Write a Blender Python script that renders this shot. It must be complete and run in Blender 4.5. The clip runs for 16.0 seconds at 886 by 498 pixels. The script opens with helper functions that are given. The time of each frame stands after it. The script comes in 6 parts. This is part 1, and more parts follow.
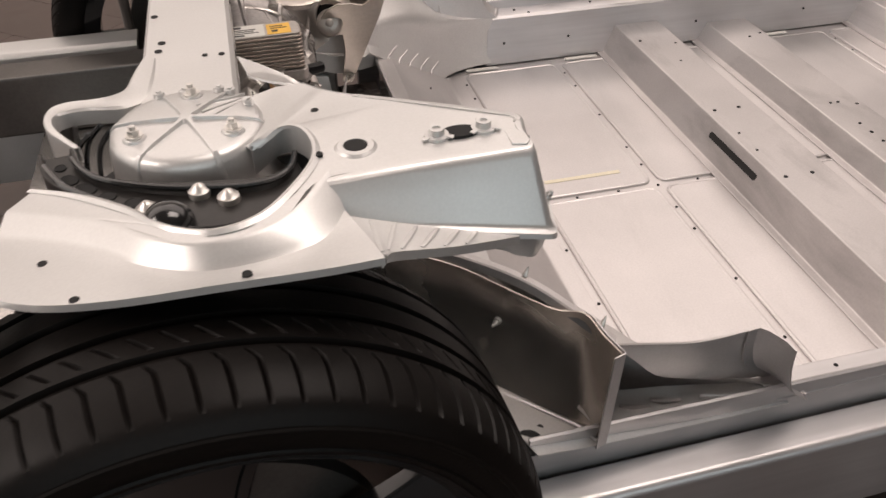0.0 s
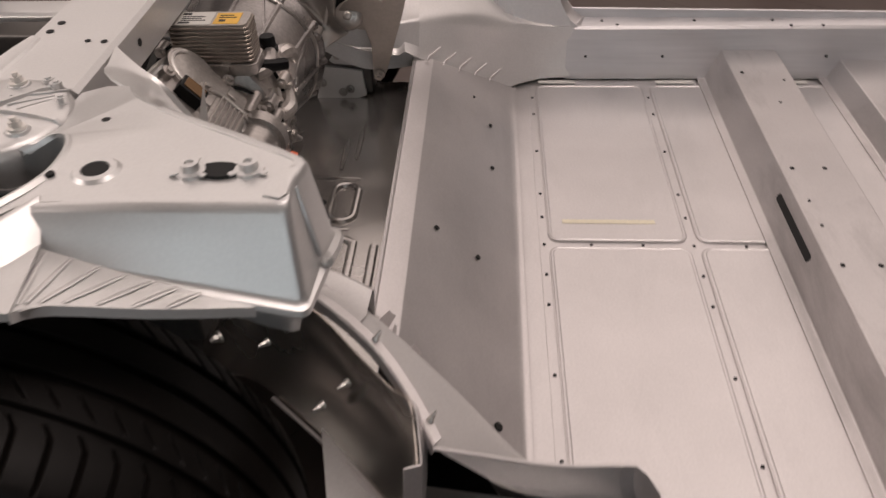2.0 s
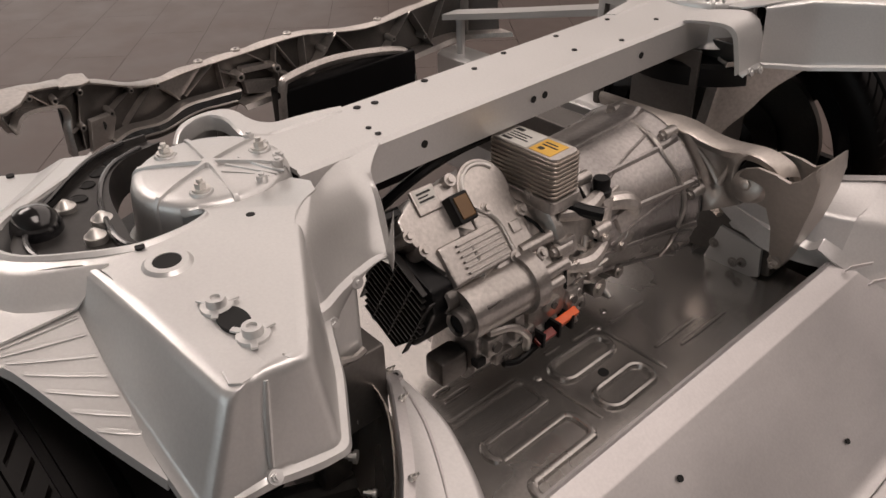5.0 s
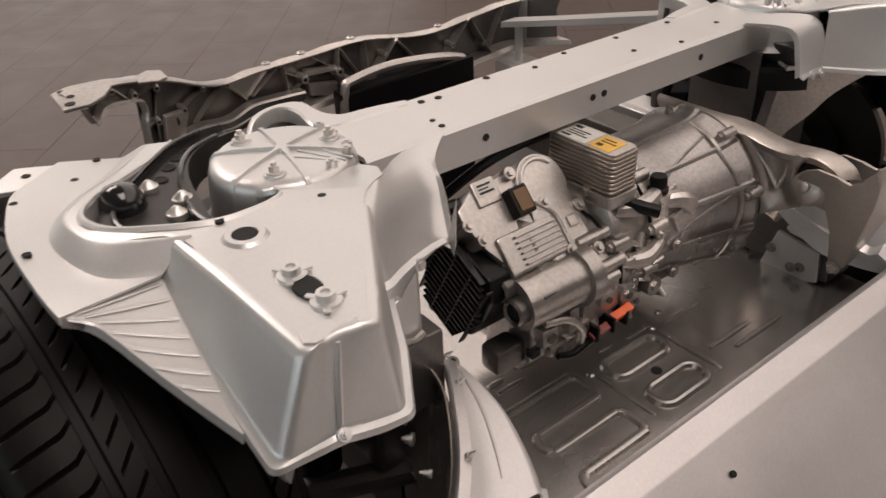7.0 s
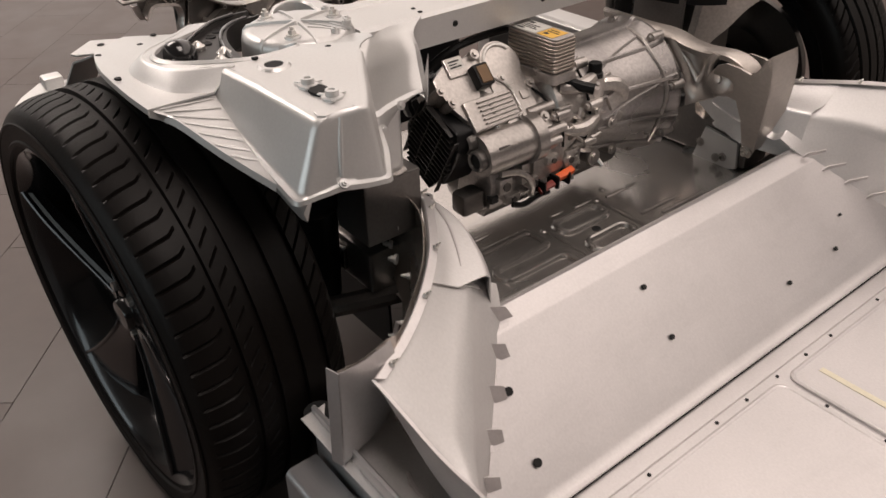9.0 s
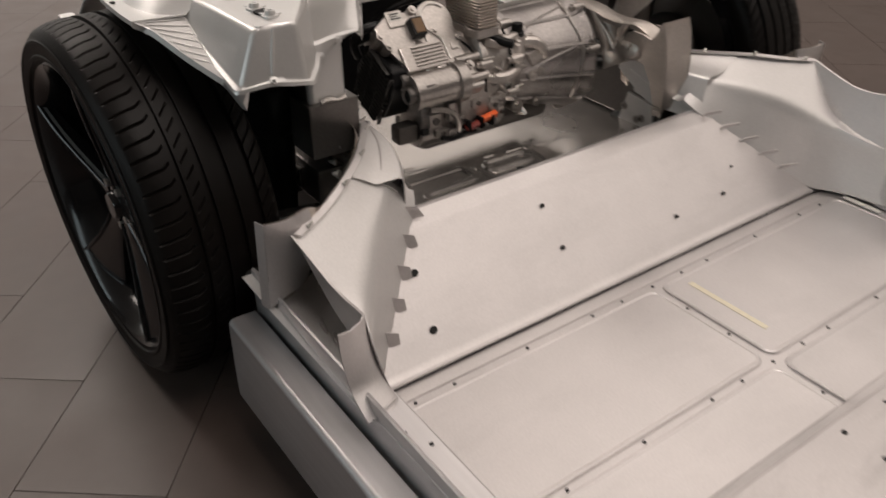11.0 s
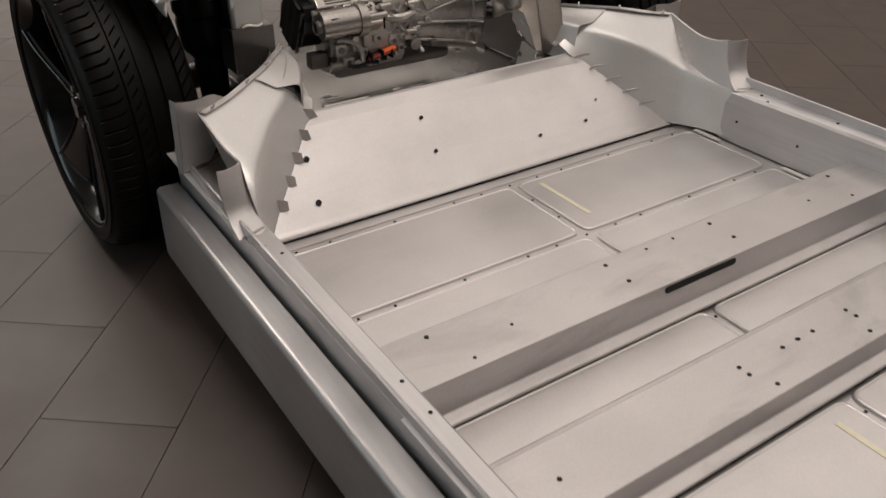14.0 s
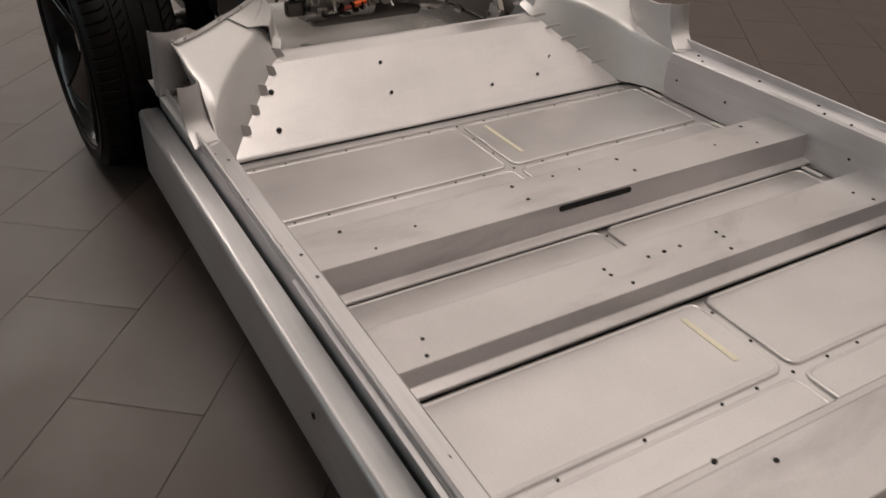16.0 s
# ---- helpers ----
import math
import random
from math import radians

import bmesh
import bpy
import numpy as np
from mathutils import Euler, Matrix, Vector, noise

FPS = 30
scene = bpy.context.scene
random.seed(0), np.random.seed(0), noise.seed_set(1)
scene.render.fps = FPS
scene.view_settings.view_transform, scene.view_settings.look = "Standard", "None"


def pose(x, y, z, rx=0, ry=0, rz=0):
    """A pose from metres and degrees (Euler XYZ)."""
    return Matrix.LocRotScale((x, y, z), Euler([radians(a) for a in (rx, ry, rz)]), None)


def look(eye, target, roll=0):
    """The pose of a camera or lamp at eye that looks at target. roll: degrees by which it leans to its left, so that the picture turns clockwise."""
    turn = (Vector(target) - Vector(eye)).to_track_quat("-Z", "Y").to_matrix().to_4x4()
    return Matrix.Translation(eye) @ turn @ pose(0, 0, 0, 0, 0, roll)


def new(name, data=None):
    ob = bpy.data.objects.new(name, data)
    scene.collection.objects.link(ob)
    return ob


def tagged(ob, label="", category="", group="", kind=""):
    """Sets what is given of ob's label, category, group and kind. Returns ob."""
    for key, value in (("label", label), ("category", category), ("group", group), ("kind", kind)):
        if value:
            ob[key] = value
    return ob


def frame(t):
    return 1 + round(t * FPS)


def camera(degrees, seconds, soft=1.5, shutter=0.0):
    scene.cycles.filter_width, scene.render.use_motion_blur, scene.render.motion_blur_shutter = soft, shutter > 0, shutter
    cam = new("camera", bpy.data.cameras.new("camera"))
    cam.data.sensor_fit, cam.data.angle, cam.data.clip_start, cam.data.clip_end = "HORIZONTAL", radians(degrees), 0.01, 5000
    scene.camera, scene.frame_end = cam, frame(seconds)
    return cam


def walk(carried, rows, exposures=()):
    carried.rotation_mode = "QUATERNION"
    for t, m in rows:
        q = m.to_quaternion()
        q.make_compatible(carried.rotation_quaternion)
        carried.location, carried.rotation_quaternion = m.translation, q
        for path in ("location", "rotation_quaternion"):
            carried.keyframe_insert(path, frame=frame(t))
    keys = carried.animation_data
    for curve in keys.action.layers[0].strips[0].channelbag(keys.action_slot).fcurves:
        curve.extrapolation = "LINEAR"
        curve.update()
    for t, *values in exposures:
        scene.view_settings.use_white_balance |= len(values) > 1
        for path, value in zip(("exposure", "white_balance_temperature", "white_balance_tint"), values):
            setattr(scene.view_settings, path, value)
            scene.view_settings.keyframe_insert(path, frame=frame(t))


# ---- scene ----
cam = camera(58.3, 16.0, shutter=0.55)
PATH = [
    (0, (0.173, -1.403, 1.271), (0.549, 0.113, 0.021), -0.6),
    (0.5, (0.258, -1.361, 1.261), (0.59, 0.165, 0.011), -2.0),
    (1, (0.434, -1.347, 1.262), (0.533, 0.22, 0.024), -1.4),
    (1.5, (0.563, -1.341, 1.25), (0.544, 0.242, 0.028), -2.2),
    (2, (0.628, -1.267, 1.23), (0.524, 0.274, -0.04), -1.8),
    (2.5, (0.691, -1.125, 1.237), (0.498, 0.404, -0.038), 1.8),
    (3, (0.698, -1.044, 1.228), (0.231, 0.425, -0.046), -1.1),
    (3.5, (0.764, -0.964, 1.226), (-0.078, 0.357, -0.017), -2.5),
    (4, (0.862, -0.886, 1.226), (-0.276, 0.275, 0.061), -1.6),
    (4.2, (0.882, -0.866, 1.227), (-0.316, 0.253, 0.082), -1.8),
    (6.3, (0.888, -0.868, 1.224), (-0.406, 0.228, 0.165), -1.3),
    (6.5, (0.894, -0.875, 1.218), (-0.415, 0.199, 0.154), -1.8),
    (7, (0.91, -0.906, 1.215), (-0.441, 0.112, 0.148), -2.4),
    (7.5, (0.962, -0.969, 1.212), (-0.416, 0.037, 0.168), -1.6),
    (8, (1.057, -1.063, 1.206), (-0.273, -0.039, 0.119), -1.0),
    (8.5, (1.137, -1.112, 1.2), (-0.151, -0.084, 0.067), -0.9),
    (8.7, (1.174, -1.111, 1.211), (-0.128, -0.093, 0.084), -1.4),
    (10.8, (1.594, -1.147, 1.189), (0.188, -0.213, 0.116), -0.4),
    (11, (1.635, -1.173, 1.197), (0.256, -0.205, 0.118), -0.4),
    (11.5, (1.732, -1.24, 1.187), (0.41, -0.19, 0.114), 0.3),
    (12, (1.812, -1.253, 1.191), (0.533, -0.189, 0.083), -1.3),
    (12.5, (1.926, -1.197, 1.194), (0.593, -0.168, 0.115), -1.2),
    (13, (2.082, -1.149, 1.183), (0.679, -0.183, 0.135), -0.4),
    (13.5, (2.15, -1.149, 1.171), (0.731, -0.225, 0.106), -0.8),
    (14, (2.222, -1.181, 1.171), (0.804, -0.247, 0.115), 0.2),
    (14.5, (2.316, -1.224, 1.169), (0.909, -0.28, 0.106), 0.5),
    (15, (2.406, -1.234, 1.181), (1.03, -0.309, 0.061), 1.0),
    (15.5, (2.497, -1.165, 1.179), (1.062, -0.284, 0.101), 0.8),
    (16, (2.607, -1.106, 1.161), (1.148, -0.268, 0.08), 1.1),
]
EXPOSURES = [(0, 0.2, 6500, 11), (1, -0.05, 6500, 15), (2.5, -0.28, 6500, 14), (3.5, -0.4, 6500, 15), (5, -0.2, 6500, 12), (7, -0.06, 6500, 11), (8, 0.08, 6500, 11), (8.5, 0.13, 6500, 11), (11, -0.1, 6430, 8), (12, -0.08, 6380, 7), (13.5, -0.2, 6350, 6), (16, -0.36, 6400, 7)]
walk(cam, [(t, look(eye, target, roll)) for t, eye, target, roll in PATH], EXPOSURES)

# ---- world and lamps ----
world = bpy.data.worlds.new("world")
scene.world = world
world.use_nodes = True
world.node_tree.nodes["Background"].inputs[0].default_value = (0.55, 0.5, 0.46, 1)
world.node_tree.nodes["Background"].inputs[1].default_value = 0.01


def area_lamp(name, at, size, watts, color, tilt=0):
    """A rectangular lamp that shines straight down, or tilted about the x axis."""
    lamp = bpy.data.lights.new(name, "AREA")
    lamp.shape, lamp.size, lamp.size_y, lamp.energy, lamp.color = "RECTANGLE", size[0], size[1], watts, color
    ob = new(name, lamp)
    ob.matrix_world = pose(*at, tilt)
    return ob


WARM, COOL = (1.0, 0.87, 0.795), (0.86, 0.97, 1.0)
area_lamp("luminous_ceiling", (-0.3, 3.2, 3.55), (12.6, 5.4), 262, WARM)
# Unseen panel added to brighten the floor ahead of the car.
area_lamp("ceiling_panel", (-3.4, -1.2, 3.50), (2.4, 2.0), 112, WARM)
area_lamp("ceiling_panel", (1.5, -0.5, 3.50), (2.0, 1.2), 47, WARM)
area_lamp("shop_window", (0.5, -7.8, 2.55), (9.0, 1.9), 92, COOL, 90)

# Unseen panel added to brighten the reflections in the far floor.
front_fill = area_lamp("front_fill", (-7.75, 0.8, 1.7), (2.4, 9.0), 60, (1.0, 0.95, 0.90))
front_fill.matrix_world = pose(-7.75, 0.8, 1.7, 0, -90, 0)


# ---- materials ----
def material(name, color, metal=0.0, rough=0.5, grain=60.0, vary=0.08, bump=0.05, stain=0.1, coat=0.0, stretch=(1, 1, 1), per_object=0.0, spec=0.5, smudge=0.0):
    """A surface with grain, larger blotches and fine relief."""
    m = bpy.data.materials.new(name)
    m.use_nodes = True
    t = m.node_tree
    b = t.nodes["Principled BSDF"]
    link = t.links.new
    coord = t.nodes.new("ShaderNodeTexCoord")
    mapping = t.nodes.new("ShaderNodeMapping")
    mapping.inputs["Scale"].default_value = stretch
    link(coord.outputs["Object"], mapping.inputs["Vector"])
    fine, broad = t.nodes.new("ShaderNodeTexNoise"), t.nodes.new("ShaderNodeTexNoise")
    fine.inputs["Scale"].default_value, fine.inputs["Detail"].default_value = grain, 5
    broad.inputs["Scale"].default_value, broad.inputs["Detail"].default_value = 4.5, 4
    link(mapping.outputs[0], fine.inputs["Vector"])
    link(coord.outputs["Object"], broad.inputs["Vector"])
    hsv = t.nodes.new("ShaderNodeHueSaturation")
    hsv.inputs["Color"].default_value = (*color, 1)

    def span(socket, low, high):
        r = t.nodes.new("ShaderNodeMapRange")
        r.inputs["To Min"].default_value, r.inputs["To Max"].default_value = low, high
        r.inputs["From Min"].default_value, r.inputs["From Max"].default_value = 0.3, 0.7
        link(socket, r.inputs["Value"])
        return r.outputs[0]

    mul = t.nodes.new("ShaderNodeMath")
    mul.operation = "MULTIPLY"
    link(span(fine.outputs["Fac"], 1 - vary, 1 + vary), mul.inputs[0])
    link(span(broad.outputs["Fac"], 1 - stain, 1 + stain), mul.inputs[1])
    out = mul.outputs[0]
    if per_object:
        info = t.nodes.new("ShaderNodeObjectInfo")
        more = t.nodes.new("ShaderNodeMath")
        more.operation = "MULTIPLY"
        r = t.nodes.new("ShaderNodeMapRange")
        r.inputs["To Min"].default_value, r.inputs["To Max"].default_value = 1 - per_object, 1 + per_object
        link(info.outputs["Random"], r.inputs["Value"])
        link(out, more.inputs[0])
        link(r.outputs[0], more.inputs[1])
        out = more.outputs[0]
    if smudge:
        # dusty handling marks, longer across than along
        swipe = t.nodes.new("ShaderNodeMapping")
        swipe.inputs["Scale"].default_value = (7.0, 2.2, 7.0)
        link(coord.outputs["Object"], swipe.inputs["Vector"])
        dust = t.nodes.new("ShaderNodeTexNoise")
        dust.inputs["Scale"].default_value, dust.inputs["Detail"].default_value, dust.inputs["Roughness"].default_value = 1.0, 7, 0.62
        dust.inputs["Distortion"].default_value = 0.5
        link(swipe.outputs[0], dust.inputs["Vector"])
        r = t.nodes.new("ShaderNodeMapRange")
        r.inputs["From Min"].default_value, r.inputs["From Max"].default_value = 0.50, 0.72
        r.inputs["To Min"].default_value, r.inputs["To Max"].default_value = 1.0, 1 - smudge
        link(dust.outputs["Fac"], r.inputs["Value"])
        more = t.nodes.new("ShaderNodeMath")
        more.operation = "MULTIPLY"
        link(out, more.inputs[0])
        link(r.outputs[0], more.inputs[1])
        out = more.outputs[0]
    link(out, hsv.inputs["Value"])
    link(hsv.outputs[0], b.inputs["Base Color"])
    link(span(broad.outputs["Fac"], max(0.02, rough - 0.06), min(1, rough + 0.06)), b.inputs["Roughness"])
    b.inputs["Metallic"].default_value = metal
    b.inputs["Specular IOR Level"].default_value = spec
    b.inputs["Coat Weight"].default_value = coat
    if bump:
        bp = t.nodes.new("ShaderNodeBump")
        bp.inputs["Strength"].default_value, bp.inputs["Distance"].default_value = bump, 0.002
        link(fine.outputs["Fac"], bp.inputs["Height"])
        link(bp.outputs[0], b.inputs["Normal"])
    return m


SHEET = material("pressed_aluminium", (0.64, 0.615, 0.61), 0.76, 0.39, 220, 0.04, 0.04, 0.07, per_object=0.04, smudge=0.09)
# Sheet colour raised to stand in for light on the arch closings.
LIT_SHEET = material("lit_pressed_sheet", (0.71, 0.695, 0.685), 0.52, 0.40, 220, 0.04, 0.04, 0.06)
BEAM = material("handled_aluminium", (0.575, 0.55, 0.545), 0.76, 0.39, 220, 0.04, 0.04, 0.08, smudge=0.32)
SILL = material("extruded_aluminium", (0.62, 0.605, 0.61), 0.82, 0.42, 90, 0.05, 0.04, 0.08, stretch=(0.05, 1, 1))
TOWER = material("cast_silver", (0.65, 0.645, 0.635), 0.65, 0.38, 300, 0.03, 0.05, 0.05)
CAST = material("raw_casting", (0.50, 0.47, 0.445), 0.84, 0.33, 160, 0.12, 0.25, 0.32)
MOUNT = material("warm_casting", (0.56, 0.515, 0.475), 0.75, 0.42, 140, 0.06, 0.12, 0.15)
GEAR = material("grey_casting", (0.36, 0.34, 0.33), 0.84, 0.30, 160, 0.14, 0.22, 0.4)
# Dark castings, and parts coloured dark for the shade they sit in.
CAST_DARK = material("dark_and_shaded_casting", (0.15, 0.14, 0.132), 0.75, 0.34, 180, 0.08, 0.12, 0.2)
PAN = material("pan_aluminium", (0.50, 0.48, 0.46), 0.84, 0.24, 150, 0.08, 0.06, 0.12)
# Darker copy of the sheet metal for the arch liner's shaded face.
LINER = material("shaded_liner_sheet", (0.54, 0.49, 0.445), 0.85, 0.25, 120, 0.06, 0.05, 0.2)
BLACK = material("black_plastic", (0.004, 0.004, 0.0045), 0.0, 0.38, 300, 0.1, 0.08, 0.1, spec=0.25)
ARM = material("worn_black_paint", (0.022, 0.020, 0.019), 0.2, 0.36, 120, 0.15, 0.06, 0.25)
BLACK_PAINT = material("black_paint", (0.008, 0.008, 0.009), 0.0, 0.22, 90, 0.1, 0.02, 0.1, coat=0.6)
RUBBER = material("tyre_rubber", (0.0046, 0.0034, 0.0029), 0.0, 0.48, 180, 0.2, 0.15, 0.3, spec=0.17)
RIM = material("dark_rim", (0.022, 0.021, 0.022), 0.5, 0.16, 80, 0.05, 0.02, 0.1, coat=0.4)
STEEL = material("zinc_steel", (0.70, 0.68, 0.65), 0.85, 0.4, 200, 0.05, 0.05, 0.05)
# Black that stands in for the shade inside holes, slots and recesses.
HOLE_SHADE = material("hole_shade", (0.006, 0.006, 0.006), 0.0, 0.8, 80, 0.1, 0, 0.1)
# Brownish cooler plates, darkened in colour for the crossbeam's shade.
COOLER = material("brown_plate_in_shade", (0.37, 0.325, 0.285), 0.85, 0.36, 160, 0.08, 0.06, 0.15)
DARK_RED = material("dark_red_plastic", (0.20, 0.018, 0.010), 0.0, 0.4, 120, 0.05, 0.04, 0.08)
ORANGE = material("orange_plastic", (0.85, 0.13, 0.02), 0.0, 0.4, 120, 0.05, 0.04, 0.05)
# White and yellow, toned down for the shade on the cooler's stickers.
LABEL_WHITE = material("white_sticker", (0.66, 0.65, 0.61), 0.0, 0.5, 90, 0.03, 0, 0.04)
LABEL_YELLOW = material("yellow_sticker", (0.72, 0.42, 0.06), 0.0, 0.5, 90, 0.03, 0, 0.04)
INK = material("black_ink", (0.02, 0.02, 0.02), 0.0, 0.6, 90, 0.03, 0, 0.04)
BROWN = material("brown_resin", (0.16, 0.085, 0.03), 0.0, 0.35, 90, 0.08, 0.04, 0.1)
TAPE = material("cream_tape", (0.74, 0.69, 0.54), 0.0, 0.55, 120, 0.05, 0.02, 0.08)
GROUT = material("grout", (0.062, 0.049, 0.044), 0.0, 0.85, 200, 0.15, 0.1, 0.1)
TILE = material("stone_tile", (0.079, 0.0585, 0.051), 0.0, 0.44, 14, 0.06, 0.05, 0.08, per_object=0.04)
BOUNCE_WALL = material("bounce_wall_paint", (0.72, 0.69, 0.65), 0.0, 0.6, 120, 0.03, 0.04, 0.03)
WALL = material("wall_paint", (0.24, 0.215, 0.20), 0.0, 0.7, 120, 0.03, 0.04, 0.03)
CEILING = material("ceiling_paint", (0.7, 0.66, 0.62), 0.0, 0.8, 120, 0.02, 0.03, 0.03)


# ---- mesh tools ----
def empty(name, label, category, at=(0, 0, 0), **more):
    ob = new(name)
    ob.location = at
    return tagged(ob, label, category, **more)


def part(name, bm, mat, parent=None, label="", smooth=35):
    """Links a bmesh as one mesh object in world coordinates under its parent."""
    mesh = bpy.data.meshes.new(name)
    bmesh.ops.recalc_face_normals(bm, faces=bm.faces)
    bm.to_mesh(mesh)
    bm.free()
    mesh.materials.append(mat)
    if smooth:
        for p in mesh.polygons:
            p.use_smooth = True
        mesh.set_sharp_from_angle(angle=radians(smooth))
    ob = new(name, mesh)
    if smooth and name != "hole":
        weigh = ob.modifiers.new("weigh", "WEIGHTED_NORMAL")
        weigh.keep_sharp = True
    if parent is not None:
        ob.parent = parent
        ob.matrix_parent_inverse = Matrix.Translation(-world_at(parent))
    if label:
        ob["label"] = label
    return ob


def world_at(ob):
    return ob.location.copy() if ob.type == "EMPTY" else Vector((0, 0, 0))


def box(bm, lo, hi, bevel=0.003, m=None, seg=2):
    """A bevelled block between two corners, turned by m."""
    r = bmesh.ops.create_cube(bm, size=1)
    lo, hi = Vector(lo), Vector(hi)
    mat = Matrix.Translation((lo + hi) / 2) @ Matrix.Diagonal((*(hi - lo), 1))
    bmesh.ops.transform(bm, matrix=mat, verts=r["verts"])
    verts = r["verts"]
    if bevel:
        edges = list({e for v in verts for e in v.link_edges})
        made = bmesh.ops.bevel(bm, geom=edges, offset=bevel, segments=seg, affect="EDGES", profile=0.5)
        verts = list({v for v in made["verts"]} | {v for f in made["faces"] for v in f.verts} | {v for v in verts if v.is_valid})
    if m is not None:
        bmesh.ops.transform(bm, matrix=m, verts=verts)
    return bm


def rod(bm, a, b, r, r2=None, n=16, cap=True):
    """A cylinder or cone from a to b."""
    a, b = Vector(a), Vector(b)
    d = b - a
    m = Matrix.Translation((a + b) / 2) @ d.to_track_quat("Z", "Y").to_matrix().to_4x4()
    bmesh.ops.create_cone(bm, cap_ends=cap, cap_tris=False, segments=n, radius1=r, radius2=r if r2 is None else r2, depth=d.length, matrix=m)
    return bm


def ball(bm, at, r, squash=(1, 1, 1), n=16):
    m = Matrix.Translation(at) @ Matrix.Diagonal((*squash, 1))
    bmesh.ops.create_uvsphere(bm, u_segments=n, v_segments=max(6, n // 2), radius=r, matrix=m)
    return bm


def spline(points, n):
    """n points along a smooth curve through the given ones."""
    p = [Vector(q) for q in points]
    out = []
    for k in range(n):
        u = k / (n - 1) * (len(p) - 1)
        i = min(int(u), len(p) - 2)
        t = u - i
        p0, p1, p2, p3 = p[max(i - 1, 0)], p[i], p[i + 1], p[min(i + 2, len(p) - 1)]
        out.append(0.5 * ((2 * p1) + (p2 - p0) * t + (2 * p0 - 5 * p1 + 4 * p2 - p3) * t * t + (3 * p1 - p0 - 3 * p2 + p3) * t**3))
    return out


def loft(bm, rows, thick=0.0, closed=False):
    """A sheet through rows of points, thickened."""
    grid = [[bm.verts.new(p) for p in row] for row in rows]
    faces = []
    for a, b in zip(grid, grid[1:]):
        k = len(a)
        for i in range(k if closed else k - 1):
            j = (i + 1) % k
            faces.append(bm.faces.new((a[i], a[j], b[j], b[i])))
    if thick:
        bmesh.ops.recalc_face_normals(bm, faces=faces)
        bmesh.ops.solidify(bm, geom=faces, thickness=thick)
    return bm


def tube(bm, points, r, n=10, count=None, flat=1.0):
    """A round or flattened bar along a smooth curve; r may be a list."""
    count = count or len(points) * 5
    path = spline(points, count)
    rows = []
    side = None
    for k, p in enumerate(path):
        d = (path[min(k + 1, count - 1)] - path[max(k - 1, 0)]).normalized()
        if side is None:
            side = d.cross(Vector((0, 0, 1)))
            if side.length < 0.05:
                side = Vector((1, 0, 0))
        side = (side - d * side.dot(d)).normalized()
        up = side.cross(d)
        if isinstance(r, (list, tuple)):
            u = k / (count - 1) * (len(r) - 1)
            i = min(int(u), len(r) - 2)
            rr = r[i] + (r[i + 1] - r[i]) * (u - i)
        else:
            rr = r
        rows.append([p + side * rr * math.cos(a) + up * rr * flat * math.sin(a) for a in (2 * math.pi * j / n for j in range(n))])
    loft(bm, rows, closed=True)
    bm.verts.ensure_lookup_table()
    k = len(bm.verts)
    for ring in (bm.verts[k - n:k], bm.verts[k - n * count:k - n * count + n]):
        bm.faces.new(ring)
    return bm


def lathe(bm, profile, m, n=48, arc=2 * math.pi):
    """Turns a profile of (radius, height) round its z axis, then places it by m."""
    rows = []
    for r, h in profile:
        rows.append([m @ Vector((r * math.cos(arc * j / n), r * math.sin(arc * j / n), h)) for j in range(n)])
    return loft(bm, rows, closed=True)


def prism(bm, outline, a, b, axis="x", bevel=0.0, seg=2):
    """Extrudes a closed outline of two coordinates from a to b along an axis."""
    put = {"x": lambda u, v, w: (w, u, v), "y": lambda u, v, w: (u, w, v), "z": lambda u, v, w: (u, v, w)}[axis]
    lo = [bm.verts.new(put(u, v, a)) for u, v in outline]
    hi = [bm.verts.new(put(u, v, b)) for u, v in outline]
    n = len(outline)
    faces = [bm.faces.new(lo[::-1]), bm.faces.new(hi)]
    faces += [bm.faces.new((lo[i], lo[(i + 1) % n], hi[(i + 1) % n], hi[i])) for i in range(n)]
    if bevel:
        bmesh.ops.bevel(bm, geom=list({e for f in faces for e in f.edges}), offset=bevel, segments=seg, affect="EDGES", profile=0.5)
    return bm


def rounded(x0, y0, x1, y1, r, n=5):
    """The outline of a rounded rectangle."""
    out = []
    for cx, cy, a0 in ((x1 - r, y1 - r, 0), (x0 + r, y1 - r, 90), (x0 + r, y0 + r, 180), (x1 - r, y0 + r, 270)):
        for k in range(n + 1):
            a = radians(a0 + 90 * k / n)
            out.append((cx + r * math.cos(a), cy + r * math.sin(a)))
    return out


def folded(points, r, n=5, between=6):
    """Points along a polyline whose corners are rounded by about r; the count depends only on the number of corners."""
    p = [Vector(q) for q in points]
    out = []
    for k in range(len(p) - 1):
        a = p[k] + (p[k + 1] - p[k]).normalized() * (r if k else 0.0)
        b = p[k + 1] + (p[k] - p[k + 1]).normalized() * (r if k + 2 < len(p) else 0.0)
        out += [a.lerp(b, j / between) for j in range(between + 1)]
        if k + 2 < len(p):
            c = p[k + 1] + (p[k + 2] - p[k + 1]).normalized() * r
            for j in range(1, n):
                u = j / n
                out.append(b * (1 - u) ** 2 + p[k + 1] * 2 * u * (1 - u) + c * u * u)
    return out


